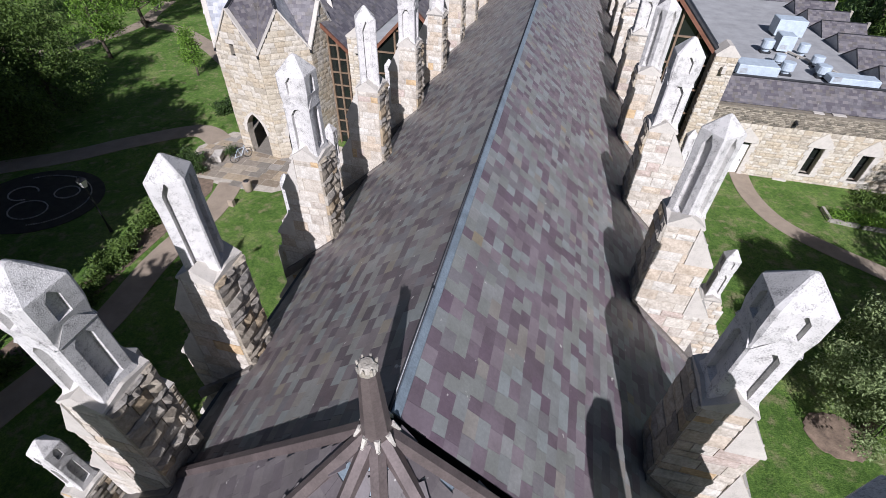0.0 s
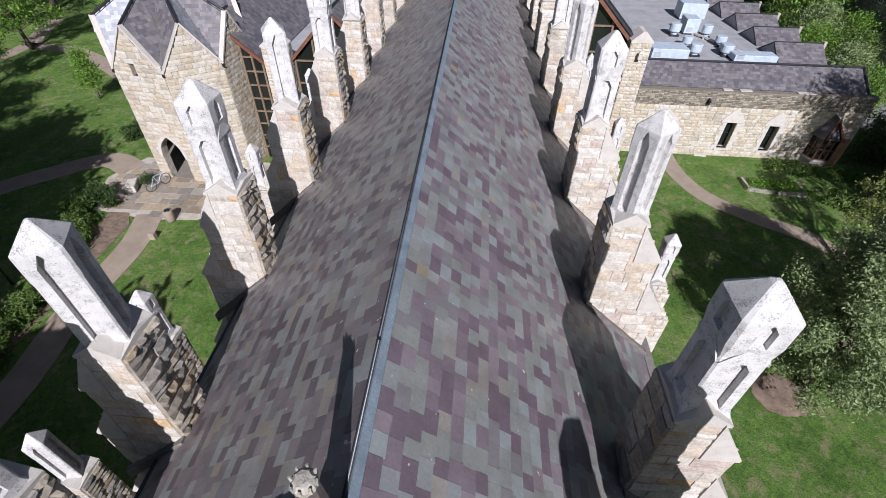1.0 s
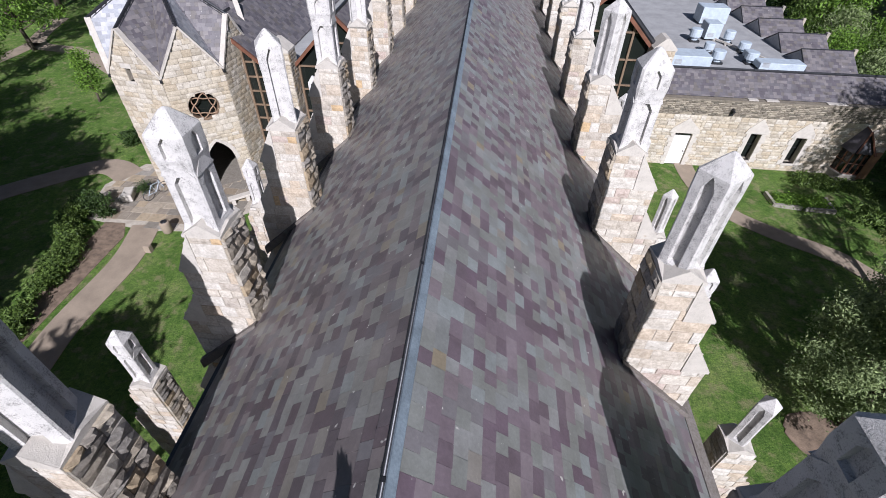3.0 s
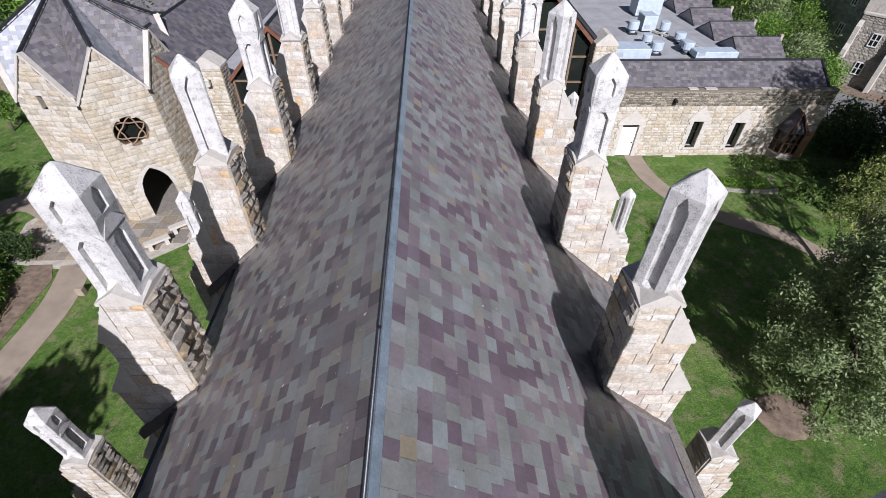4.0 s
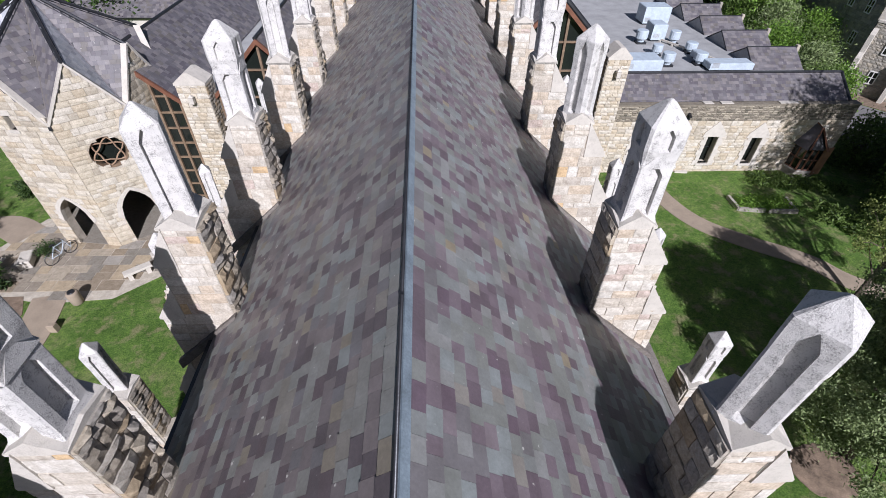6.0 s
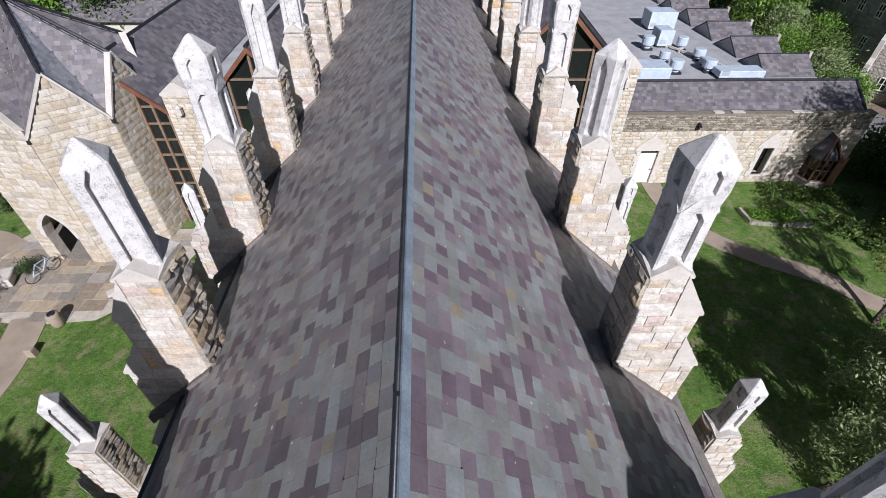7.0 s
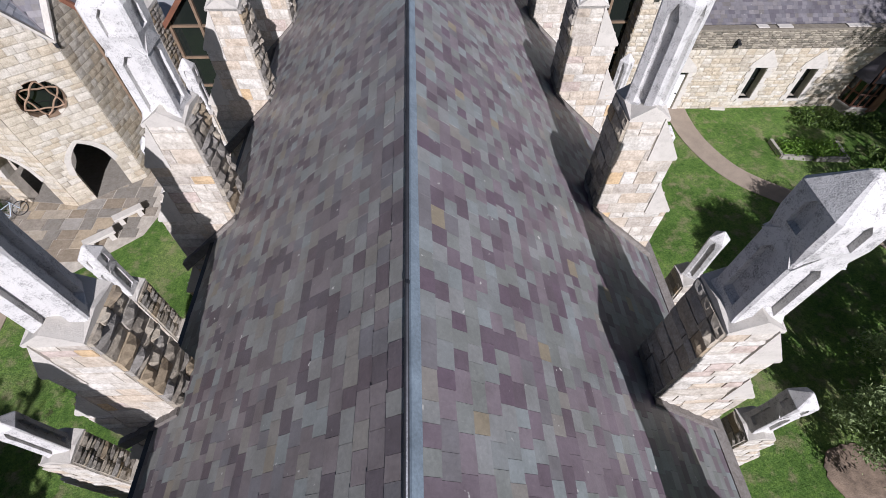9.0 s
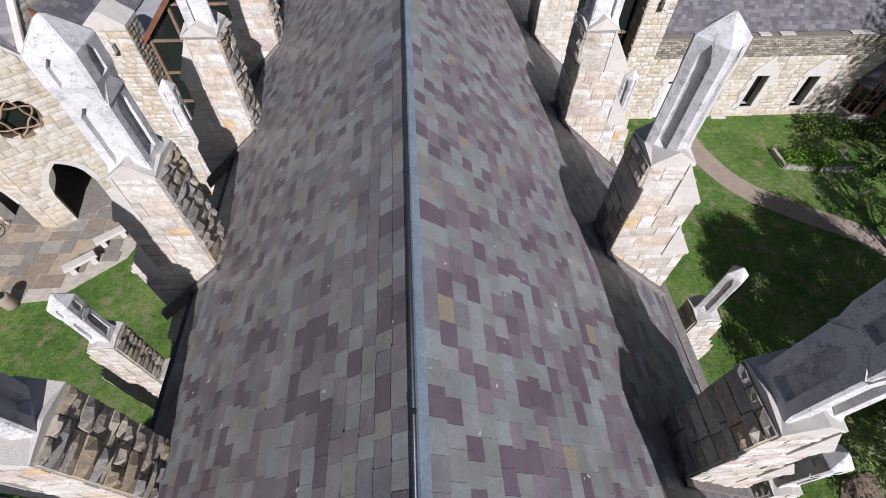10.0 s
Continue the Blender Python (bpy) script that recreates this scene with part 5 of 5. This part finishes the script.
ribbon("road_line", [(31, 22), (32.6, 28), (36.5, 30.6), (54, 30.8)], 0.1, plain("yellow road paint", (0.45, 0.33, 0.06), 0.7), RIGHT_Z + 0.01, "faded yellow road line", "road line")
ribbon("kerb", [(28.6, 20), (28.8, 28), (29.5, 36), (30.5, 62)], 0.25, CONCRETE, RIGHT_Z, "concrete street kerb", "kerb", 0.15)
planter = thing("planter", (0, 0, RIGHT_Z), "low stone-edged planting bed with green shrubs", "planter")
for a, b in (((17.63, 26.82), (17.64, 25.6)), ((17.7, 25.55), (19.12, 25.35)), ((19.27, 25.32), (20.83, 25.21)), ((20.89, 25.2), (21.05, 26.56))):
    bm = bmesh.new()
    d = Vector((b[0] - a[0], b[1] - a[1], 0))
    nn = Vector((d.y, -d.x, 0)).normalized()
    obox(bm, (a[0], a[1], -0.05), d.normalized(), -nn, (0, 0, 1), d.length, 0.16, 0.27)
    part("kerb_stone", bm, GREY_STONE, planter, "grey stone edging")
hedge([(18.06, 26.15), (20.64, 25.86)], 0.8, 0.34, 4200, LEAF_BRIGHT, 11, "light green low shrubs in a bed", "shrub", 0.07)
hedge([(20.19, 28.48), (21.82, 28.27), (24.83, 27.31)], 1.0, 0.4, 5000, LEAF_MID, 12, "dark green mixed shrubs beside the wall", "shrub", 0.09)
hedge([(21.7, 25.33), (24.14, 23.28), (26.12, 26.07)], 1.6, 0.5, 4500, LEAF_MID, 13, "dark green shrubs under trees", "shrub", 0.1)
bm = bmesh.new()
r = random.Random(3)
ring0 = [(13.24 + (1.02 + 0.1 * r.random()) * math.cos(k * math.tau / 40), 11.54 + (0.86 + 0.1 * r.random()) * math.sin(k * math.tau / 40)) for k in range(40)]
loft(bm, [[(x, y, RIGHT_Z - 0.05) for x, y in ring0], [(x, y, RIGHT_Z + 0.03) for x, y in ring0], [(13.24 + (x - 13.24) * 0.6, 11.54 + (y - 11.54) * 0.6, RIGHT_Z + 0.07) for x, y in ring0]])
tagged(part("tree_bed", bm, MULCH), "bare brown earth round a tree", "earth", kind="structure")
tree(14.3, 12.0, 6.8, 2.65, 76000, 0.06, LEAF_OLIVE, 21, "olive-green fine-leaved garden tree", 120, 0.17, 0.24, lean=(0.12, 0.08))
tree(17.9, 14.8, 6.0, 2.5, 52000, 0.06, LEAF_OLIVE, 22, "olive-green fine-leaved garden tree", 90, 0.22, 0.24)
tree(19.3, 18.7, 5.2, 1.9, 7500, 0.065, LEAF_YELLOW, 23, "thin yellow-green young tree", 60, 0.4, 0.2, lean=(0.42, 0.3))
for x, y, h, sp, q in ((28.0, 27.2, 3.4, 1.8, 24), (27.4, 30.2, 3.0, 1.5, 61), (30.0, 29.6, 3.6, 1.9, 62), (26.6, 25.4, 2.6, 1.4, 63), (30.3, 25.6, 3.6, 1.9, 64)):
    tree(x, y, h, sp, 6500, 0.09, LEAF_MID if q % 2 else LEAF_DARK, q, "dark green bushy tree beside the wing", 55, 0.06, 0.36, "bushy trees beside the wing")
for x, y, h, sp, q in ((29.4, 19.9, 12, 3.6, 26), (26.5, 15.2, 16, 3.4, 27), (30.0, 15.8, 16, 3.8, 28)):
    tree(x, y, h, sp, 9000, 0.12, LEAF_DARK, q, "tall dark green tree beside the garden path", 60, 0.55, 0.5, "tall trees beside the garden path")
for i, (x, y, h, s) in enumerate(((31.0, 49.5, 8.3, 2.8), (31.5, 57.0, 10.7, 3.6), (38.25, 74.88, 14.2, 4.6), (26.59, 62.91, 10.5, 3.7), (53.32, 88.88, 16.2, 5.6), (18.09, 67.04, 11.3, 4.5), (30.81, 78.97, 14.7, 5.5), (9.39, 71.17, 13, 5.4), (79.38, 108.6, 18.9, 7))):
    tree(x, y, h, s, 7000, 0.17, LEAF_BRIGHT if i % 3 == 0 else LEAF_DARK, 500 + i, "broad green tree behind the wing" if i % 3 else "bright spring-green tree behind the wing", 60, 0.15, 0.5, "trees behind the wing")

for i, (x, y, h, s) in enumerate(((28.0, 36.5, 3.6, 1.5), (29.5, 39.5, 4.2, 1.8), (28.4, 43.0, 4.6, 1.9), (31.5, 42.5, 4.4, 1.9), (30.4, 46.5, 5.4, 2.2), (33.5, 46.0, 4.8, 2.0), (28.6, 49.5, 5.8, 2.3), (33.6, 51.0, 6.0, 2.4), (31.0, 38.2, 3.0, 1.3))):
    tree(x, y, h, s, 6000, 0.1, (LEAF_MID, LEAF_OLIVE, LEAF_BRIGHT)[i % 3], 540 + i, "leafy green bushy tree behind the wing", 60, 0.08, 0.4, "bushy trees behind the wing")
# far college building
dorm = thing("college_building", (0, 0, 0), "grey stone collegiate building with white windows and buttresses", "building")
CA, CB, CC = Vector((36.6, 68, 0)), Vector((34.9, 42.0, 0)), Vector((41.0, 34.4, 0))
bm = bmesh.new()
foot = [CB, Vector((66, 42.0, 0)), Vector((66, 68, 0)), CA]
loft(bm, [[p + Vector((0, 0, z)) for p in foot] for z in (RIGHT_Z - 0.3, 15)])
dwall = part("main_wall", bm, GREY_STONE, dorm)
bm = bmesh.new()
foot = [CB - Vector((0.4, 0, 0)) + Vector((0.38, -0.1, 0)), CC, CC + Vector((12, 5, 0)), CB + Vector((12, 5, 0))]
loft(bm, [[p + Vector((0, 0, z)) for p in foot] for z in (RIGHT_Z - 2.5, 5.75)])
lwall = part("wing_wall", bm, GREY_STONE, dorm)
side, lit = Wall(CA, CB - CA, (CB - CA).length), Wall(CB + Vector((0, -0.1, 0)), CC - CB, (CC - CB).length)
r = random.Random(95)
for w, p, top in ((side, dwall, 14), (lit, lwall, 5.7)):
    j = ([], [])
    stones(p, w.o, w.ux, RIGHT_Z - (1.5 if w is lit else 0), top, lambda z: [(0, w.length)], ROCK_GREY, 0.06, (0.14, 0.28), (0.2, 0.55), r, None, j, limit=0)
    stuff("stones", j, GREY_STONE, p, "grey rubble blocks")
bm = bmesh.new()
obox(bm, lit.at(0, 5.72, -0.4), lit.ux, lit.n, (0, 0, 1), lit.length, 0.5, 0.14)
part("parapet_coping", bm, PALE_STONE, dorm, "pale stone coping")
for u in (0.15, 3.0, 6.2):
    bm = bmesh.new()
    loft(bm, [[lit.at(u + e, z, d) for e, d in ((-0.16, 0), (0.16, 0), (0.16, o), (-0.16, o))] for z, o in ((RIGHT_Z - 2, 0.75), (3.2, 0.7), (3.6, 0.4), (4.9, 0.38), (5.3, 0.08))])
    part("buttress", bm, PALE_STONE, dorm, "slim pale stone buttress")


def college_window(w, u, z, k=1.0):
    bm = bmesh.new()
    obox(bm, w.at(u - 0.27 * k, z, 0.03), w.ux, w.n, (0, 0, 1), 0.54 * k, 0.05, 0.85 * k)
    win = part("window", bm, GLASS, dorm)
    bm = bmesh.new()
    for a, b, c, d in ((-0.32, -0.26, 0, 0.9), (0.26, 0.32, 0, 0.9), (-0.03, 0.03, 0, 0.85), (-0.32, 0.32, 0.85, 0.93), (-0.32, 0.32, -0.08, 0), (-0.27, 0.27, 0.4, 0.45)):
        obox(bm, w.at(u + a * k, z + c * k, 0.05), w.ux, w.n, (0, 0, 1), (b - a) * k, 0.06, (d - c) * k)
    part("frame", bm, WHITE, win)


for u in (1.6, 4.6, 7.8):
    for z in (3.7, 1.5):
        college_window(lit, u, z)
for q in range(9):
    for z in (1.4, 3.7, 6.0, 8.3):
        college_window(side, side.length - 1.4 - 2.1 * q, z)

# ---- left-hand garden ----
slab("plaza", [(-21.09, 20.91), (-18.05, 20.39), (-16.34, 20.29), (-14.32, 20.44), (-12.16, 22.32), (-11.34, 25.25), (-11.38, 26.73), (-20.75, 26.56), (-21.86, 24.08)], LEFT_Z - 0.08, LEFT_Z + 0.015, MORTAR, "flagstone terrace before the porch", "terrace")
plaza = bpy.data.objects["plaza"]
r = random.Random(33)
flag_meshes = []
for k in range(8):
    bm = bmesh.new()
    jit = lambda: r.uniform(-0.02, 0.02)
    c = [(-.5 + jit(), -.5 + jit()), (.5 + jit(), -.5 + jit()), (.5 + jit(), .5 + jit()), (-.5 + jit(), .5 + jit())]
    loft(bm, [[(x, y, 0) for x, y in c], [(x * 0.985, y * 0.985, 1) for x, y in c]])
    me = bpy.data.meshes.new("flagstone")
    bm.to_mesh(me)
    bm.free()
    me.materials.append(FLAG)
    flag_meshes.append(me)
poly = [(-21.09, 20.91), (-18.05, 20.39), (-16.34, 20.29), (-14.32, 20.44), (-12.16, 22.32), (-11.34, 25.25), (-11.38, 26.73), (-20.75, 26.56), (-21.86, 24.08)]


def in_poly(x, y):
    hit = False
    for (a, b), (c, d) in zip(poly, poly[1:] + poly[:1]):
        if (b > y) != (d > y) and x < (c - a) * (y - b) / (d - b) + a:
            hit = not hit
    return hit


y = 19.8
while y < 28.0:
    h = r.uniform(0.45, 0.75)
    x = -23.5 + r.random() * 0.5
    while x < -10.2:
        w = r.uniform(0.5, 1.15)
        if in_poly(x + w / 2, y + h / 2) and in_poly(x, y) and in_poly(x + w, y + h) and in_poly(x, y + h) and in_poly(x + w, y):
            ob = new("flagstone", r.choice(flag_meshes))
            ob.parent = plaza
            ob.matrix_basis = Matrix.LocRotScale((x + w / 2, y + h / 2, LEFT_Z + 0.012), None, (w - 0.02, h - 0.02, 0.018 * r.uniform(0.7, 1.4)))
        x += w
    y += h
ribbon("west_path", [(-17.12, -7.5), (-17.24, 2.47), (-16.39, 8.88), (-16.82, 13.58), (-16.67, 17.82), (-17.22, 20.7)], 1.5, CONCRETE, LEFT_Z, "straight tan gravel path between hedge and lawn", "path")
ribbon("shaded_path", [(-20.86, 25.09), (-23.31, 25.96), (-26.72, 23.18), (-30.28, 19.67), (-41.68, 11.8)], 1.7, CONCRETE, LEFT_Z, "shaded concrete garden path", "path")
ribbon("far_path", [(-26.34, 36.2), (-32.43, 41.1), (-38.63, 44.94), (-44.12, 46.62), (-47.34, 54.36)], 1.6, CONCRETE, LEFT_Z, "pale concrete path across the far lawn", "path")
ribbon("side_path", [(-64.3, 35.77), (-47.34, 35.06), (-44.49, 40.23), (-44.21, 46.57)], 1.6, CONCRETE, LEFT_Z, "pale concrete path across the far lawn", "path")
slab("west_bed", [(-18.84, -5.92), (-18.43, -5.83), (-17.93, 12.48), (-17.85, 19.63), (-18.45, 20.7), (-19.59, 20.68), (-19.17, 12.66), (-19.93, -6.15)], LEFT_Z - 0.05, LEFT_Z + 0.02, MULCH, "mulched hedge bed", "bed")
for k, (a, b) in enumerate((((-19.2, 2.9), (-18.1, 7)), ((-17.93, 7.89), (-18.17, 11.03)), ((-18.48, 11.67), (-18.94, 14.23)), ((-19.21, 15.24), (-19.45, 18.25)), ((-19.49, 18.05), (-21.43, 21.13)))):
    hedge([a, b], 0.85, 0.85 if k < 3 else 1.0, 7000, LEAF_MID, 600 + k, "clipped green hedge beside the path", size=0.075)
hedge([(-19.43, 21.06), (-21.46, 21.73)], 0.6, 1.4, 3500, LEAF_DARK, 611, "dark narrow shrub beside the terrace", "shrub", 0.08)
hedge([(-23.63, 28.81), (-22.13, 30.12)], 1.0, 0.9, 5200, LEAF_DARK, 612, "dark green shrubs beside the porch", "shrub", 0.09)
slab("emblem_bed", [(-26.88 + 3.6 * math.cos(k * math.tau / 28), 16.2 + 3.1 * math.sin(k * math.tau / 28)) for k in range(28)], LEFT_Z - 0.05, LEFT_Z + 0.03, DARK_MULCH, "round dark planting bed", "bed")
ring_bed = thing("bed_edging", (-26.88, 16.2, LEFT_Z), "pale stones set in curved outlines in a dark bed", "edging")
for k, (cx, cy, ra, rb, a0, a1) in enumerate(((0, 0, 2.85, 2.45, -60, 140), (0.3, -1.0, 1.05, 0.85, 0, 360), (-1.3, 0.2, 0.8, 0.7, 40, 320), (1.0, 1.0, 0.7, 0.6, 0, 360))):
    bm = bmesh.new()
    n = 80
    r = random.Random(700 + k)
    for q in range(n):
        a = radians(a0 + (a1 - a0) * q / n)
        c = Vector((cx + ra * math.cos(a), cy + rb * math.sin(a), 0.06))
        bmesh.ops.create_icosphere(bm, subdivisions=1, radius=r.uniform(0.03, 0.055), matrix=Matrix.Translation(c))
    tagged(part("edging_stones", bm, GRAVEL, ring_bed, "pale edging stones"), kind="stuff")


def lamp_post(x, y):
    z = ground_z(x)
    ob = thing("lamp_post", (x, y, z), "slim dark garden lamp post with a glass lantern", "lamp post")
    bm = bmesh.new()
    bar(bm, (0, 0, 0), (0, 0, 0.5), 0.10, 8, 0.06)
    bar(bm, (0, 0, 0.5), (0, 0, 2.9), 0.045, 8, 0.035)
    part("pole", bm, DARK_METAL, ob)
    bm = bmesh.new()
    loft(bm, [[(px * k, py * k, zz) for px, py in ((-1, -1), (1, -1), (1, 1), (-1, 1))] for k, zz in ((0.09, 2.9), (0.16, 3.3))])
    part("lantern", bm, WHITE, ob, "pale glass lantern")
    bm = bmesh.new()
    loft(bm, [[(px * k, py * k, zz) for px, py in ((-1, -1), (1, -1), (1, 1), (-1, 1))] for k, zz in ((0.2, 3.3), (0.03, 3.52))])
    part("cap", bm, DARK_METAL, ob)


lamp_post(-20.76, 14.88)
bench = thing("stone_bench", (-13.7, 21.96, LEFT_Z), "pale stone slab bench on two blocks", "bench", "benches on the terrace")
bm = bmesh.new()
box(bm, -0.62, 0.62, -0.2, 0.2, 0.36, 0.47, 0.02)
part("seat", bm, PALE_STONE, bench)
for x in (-0.4, 0.4):
    bm = bmesh.new()
    box(bm, x - 0.1, x + 0.1, -0.15, 0.15, 0, 0.365)
    part("leg", bm, PALE_STONE, bench)
bench.rotation_euler.z = radians(38)
copy_thing(bench, pose(-12.98, 23.29, LEFT_Z, 0, 0, 38))
urn = thing("stone_bin", (-15.73, 20.25, LEFT_Z), "round pale stone litter bin with a dark opening", "litter bin")
rg = lambda q, z: [(q * math.cos(k * math.tau / 16), q * math.sin(k * math.tau / 16), z) for k in range(16)]
bm = bmesh.new()
loft(bm, [rg(0.2, 0), rg(0.24, 0.06), rg(0.26, 0.62), rg(0.24, 0.69), rg(0.17, 0.71)])
part("body", bm, CONCRETE, urn, flat=False)
bm = bmesh.new()
loft(bm, [rg(0.165, 0.705), rg(0.14, 0.75)])
part("lid", bm, DARK_METAL, urn)
post = thing("low_marker", (-15.86, 18.67, LEFT_Z), "low pale stone marker beside the path", "marker")
bm = bmesh.new()
box(bm, -0.16, 0.16, -0.12, 0.12, -0.05, 0.42, 0.04)
part("block", bm, CONCRETE, post)
seat = thing("stone_block_seat", (-19.52, 22.92, LEFT_Z), "grey stone block seat on the terrace", "seat")
seat.rotation_euler.z = radians(20)
bm = bmesh.new()
box(bm, -0.28, 0.28, -0.5, 0.5, 0.12, 0.5, 0.04)
part("block", bm, PALE_STONE, seat)
bm = bmesh.new()
box(bm, -0.22, 0.22, -0.42, 0.42, 0, 0.13)
part("plinth", bm, GREY_STONE, seat)
hedge([(-18.96, 23.23), (-19.01, 23.9)], 0.35, 0.7, 900, LEAF_DARK, 613, "small bare potted shrub on the terrace", "shrub", 0.05)
rack = thing("bicycle", (-18.04, 23.32, LEFT_Z + 0.02), "bicycle parked against the porch wall", "bicycle")
rack.rotation_euler.z = radians(68)
for x in (-0.5, 0.5):
    bm = bmesh.new()
    pts = [Vector((x + 0.33 * math.cos(k * math.tau / 18), 0, 0.34 + 0.33 * math.sin(k * math.tau / 18))) for k in range(18)]
    hub = Vector((x, 0, 0.34))
    loft(bm, [[p + ((p - hub).normalized() * math.cos(q * math.tau / 5) + Vector((0, 1, 0)) * math.sin(q * math.tau / 5)) * 0.02 for q in range(5)] for p in pts + pts[:1]], False)
    bmesh.ops.remove_doubles(bm, verts=bm.verts, dist=0.0005)
    wheel = part("wheel", bm, DARK_METAL, rack)
    bm = bmesh.new()
    for k in range(6):
        bar(bm, (x, 0, 0.34), pts[k * 3], 0.004, 3)
    part("spokes", bm, GALVANISED, wheel)
bm = bmesh.new()
for p0, p1 in (((-0.5, 0, 0.34), (-0.15, 0, 0.82)), ((-0.15, 0, 0.82), (0.35, 0, 0.8)), ((-0.5, 0, 0.34), (0.0, 0, 0.32)), ((0.0, 0, 0.32), (-0.18, 0, 0.92)), ((0.0, 0, 0.32), (0.36, 0, 0.8)), ((0.5, 0, 0.34), (0.33, 0, 0.95))):
    bar(bm, p0, p1, 0.018, 6)
part("frame", bm, GALVANISED, rack)
bm = bmesh.new()
bar(bm, (0.33, -0.25, 0.97), (0.33, 0.25, 0.97), 0.014, 6)
part("handlebar", bm, DARK_METAL, rack)
bm = bmesh.new()
obox(bm, (-0.3, -0.06, 0.92), (1, 0, 0), (0, 1, 0), (0, 0, 1), 0.24, 0.12, 0.05)
part("saddle", bm, DARK_METAL, rack)

# trees of the west garden
tree(-39.64, 36.14, 6.8, 2.4, 5000, 0.12, LEAF_BRIGHT, 31, "slender light green young tree on the lawn", 45, 0.3, 0.35)
tree(-42.89, 44.82, 7.8, 3.4, 6000, 0.14, LEAF_BRIGHT, 32, "spreading bright green tree beside the path", 50, 0.3, 0.4)
tree(-29.53, 34.85, 3.9, 0.81, 2200, 0.10, LEAF_BRIGHT, 33, "young staked tree with thin green crown", 26, 0.3, 0.22)
for i, (x, y, h, s) in enumerate(((-35.64, 26.28, 7.25, 3.4), (-37.87, 22.56, 8.9, 4.1), (-33.21, 21.19, 4.92, 2.3), (-43.25, 27.95, 10.8, 4.6), (-49.94, 17.55, 10.8, 4.6))):
    tree(x, y, h, s, 17000, 0.1, LEAF_DARK if i % 2 else LEAF_MID, 40 + i, "dense dark green tree shading the garden", 60, 0.1, 0.45, "trees in the west garden")
for i, (x, y, h, s) in enumerate(((-11.45, -2.34, 11, 2.6), (-22.77, -2.64, 13, 2.7), (-21.84, -9, 12, 2.5), (-23.17, 0.3, 17, 4.2), (-28.07, 2.77, 16, 4), (-34.54, 4.71, 15, 4), (-12.09, -6.67, 13, 2.4), (-13.86, -4.94, 11, 1.9), (-21.67, 2.93, 12, 2.8), (-26.75, -6.12, 15, 4.6), (-36.68, -4.58, 15, 5), (-25.95, 1.45, 15, 3.6), (-34.02, 0.46, 15, 4.4), (-28.72, 4.27, 12, 3.4), (-44.19, 2.79, 14, 4.6), (-33.16, -13.51, 14, 5), (-52.88, -1.01, 14, 5), (-31, 3, 17, 4.5), (-38.5, 5, 17, 5), (-27.5, -2, 17, 4.5), (-33.5, 8, 17, 4.5), (-41, 11, 16, 5), (-26, 5.5, 18, 4.2), (-22.5, 6.5, 15, 3.2))):
    tree(x, y, h, s, 15000, 0.27, LEAF_DARK, 50 + i, "tall dense dark green shade tree", 70, 0.25, 0.7, "tall shade trees")
for i, (x, y, h, s) in enumerate(((-50.24, 58.13, 14.9, 6.3), (-39.77, 61.19, 15.4, 5.8), (-31.77, 63.41, 12.4, 5.1), (-23.88, 68.25, 13.7, 5.3), (-52.06, 48.25, 16.2, 7), (-34.06, 51.4, 8.15, 3.5), (-28.04, 54.72, 7.44, 3), (-12.41, 71.41, 12.7, 4.9), (-51.98, 63.39, 18.9, 7), (-55.65, 38.89, 17.6, 6.8), (-68.15, 27.71, 13.5, 5.6))):
    tree(x, y, h, s, 6500, 0.2, LEAF_BRIGHT if i % 2 else LEAF_DARK, 70 + i, "broad leafy green tree beyond the lawn", 60, 0.12, 0.6, "trees beyond the west lawn")
# dark stone house past the west lawn
house = thing("west_house", (0, 0, 0), "dark stone house among trees with a stone buttress", "house")
bm = bmesh.new()
box(bm, -86, -64.5, 45, 58, LEFT_Z - 0.2, 8)
part("wall", bm, GREY_STONE, house)
q = [(-86.4, 44.5, 7.9), (-64, 44.5, 7.9), (-64, 51.5, 12.5), (-86.4, 51.5, 12.5)]
deck(q, house)
slate_poly(q, GREY_SLATE, house, 0.3, (0.25, 0.5), 490)
bm = bmesh.new()
box(bm, -64.6, -63.4, 44, 45.4, LEFT_Z - 0.2, 7.0, 0.2)
part("corner_buttress", bm, RUBBLE, house, "tan rubble corner buttress")
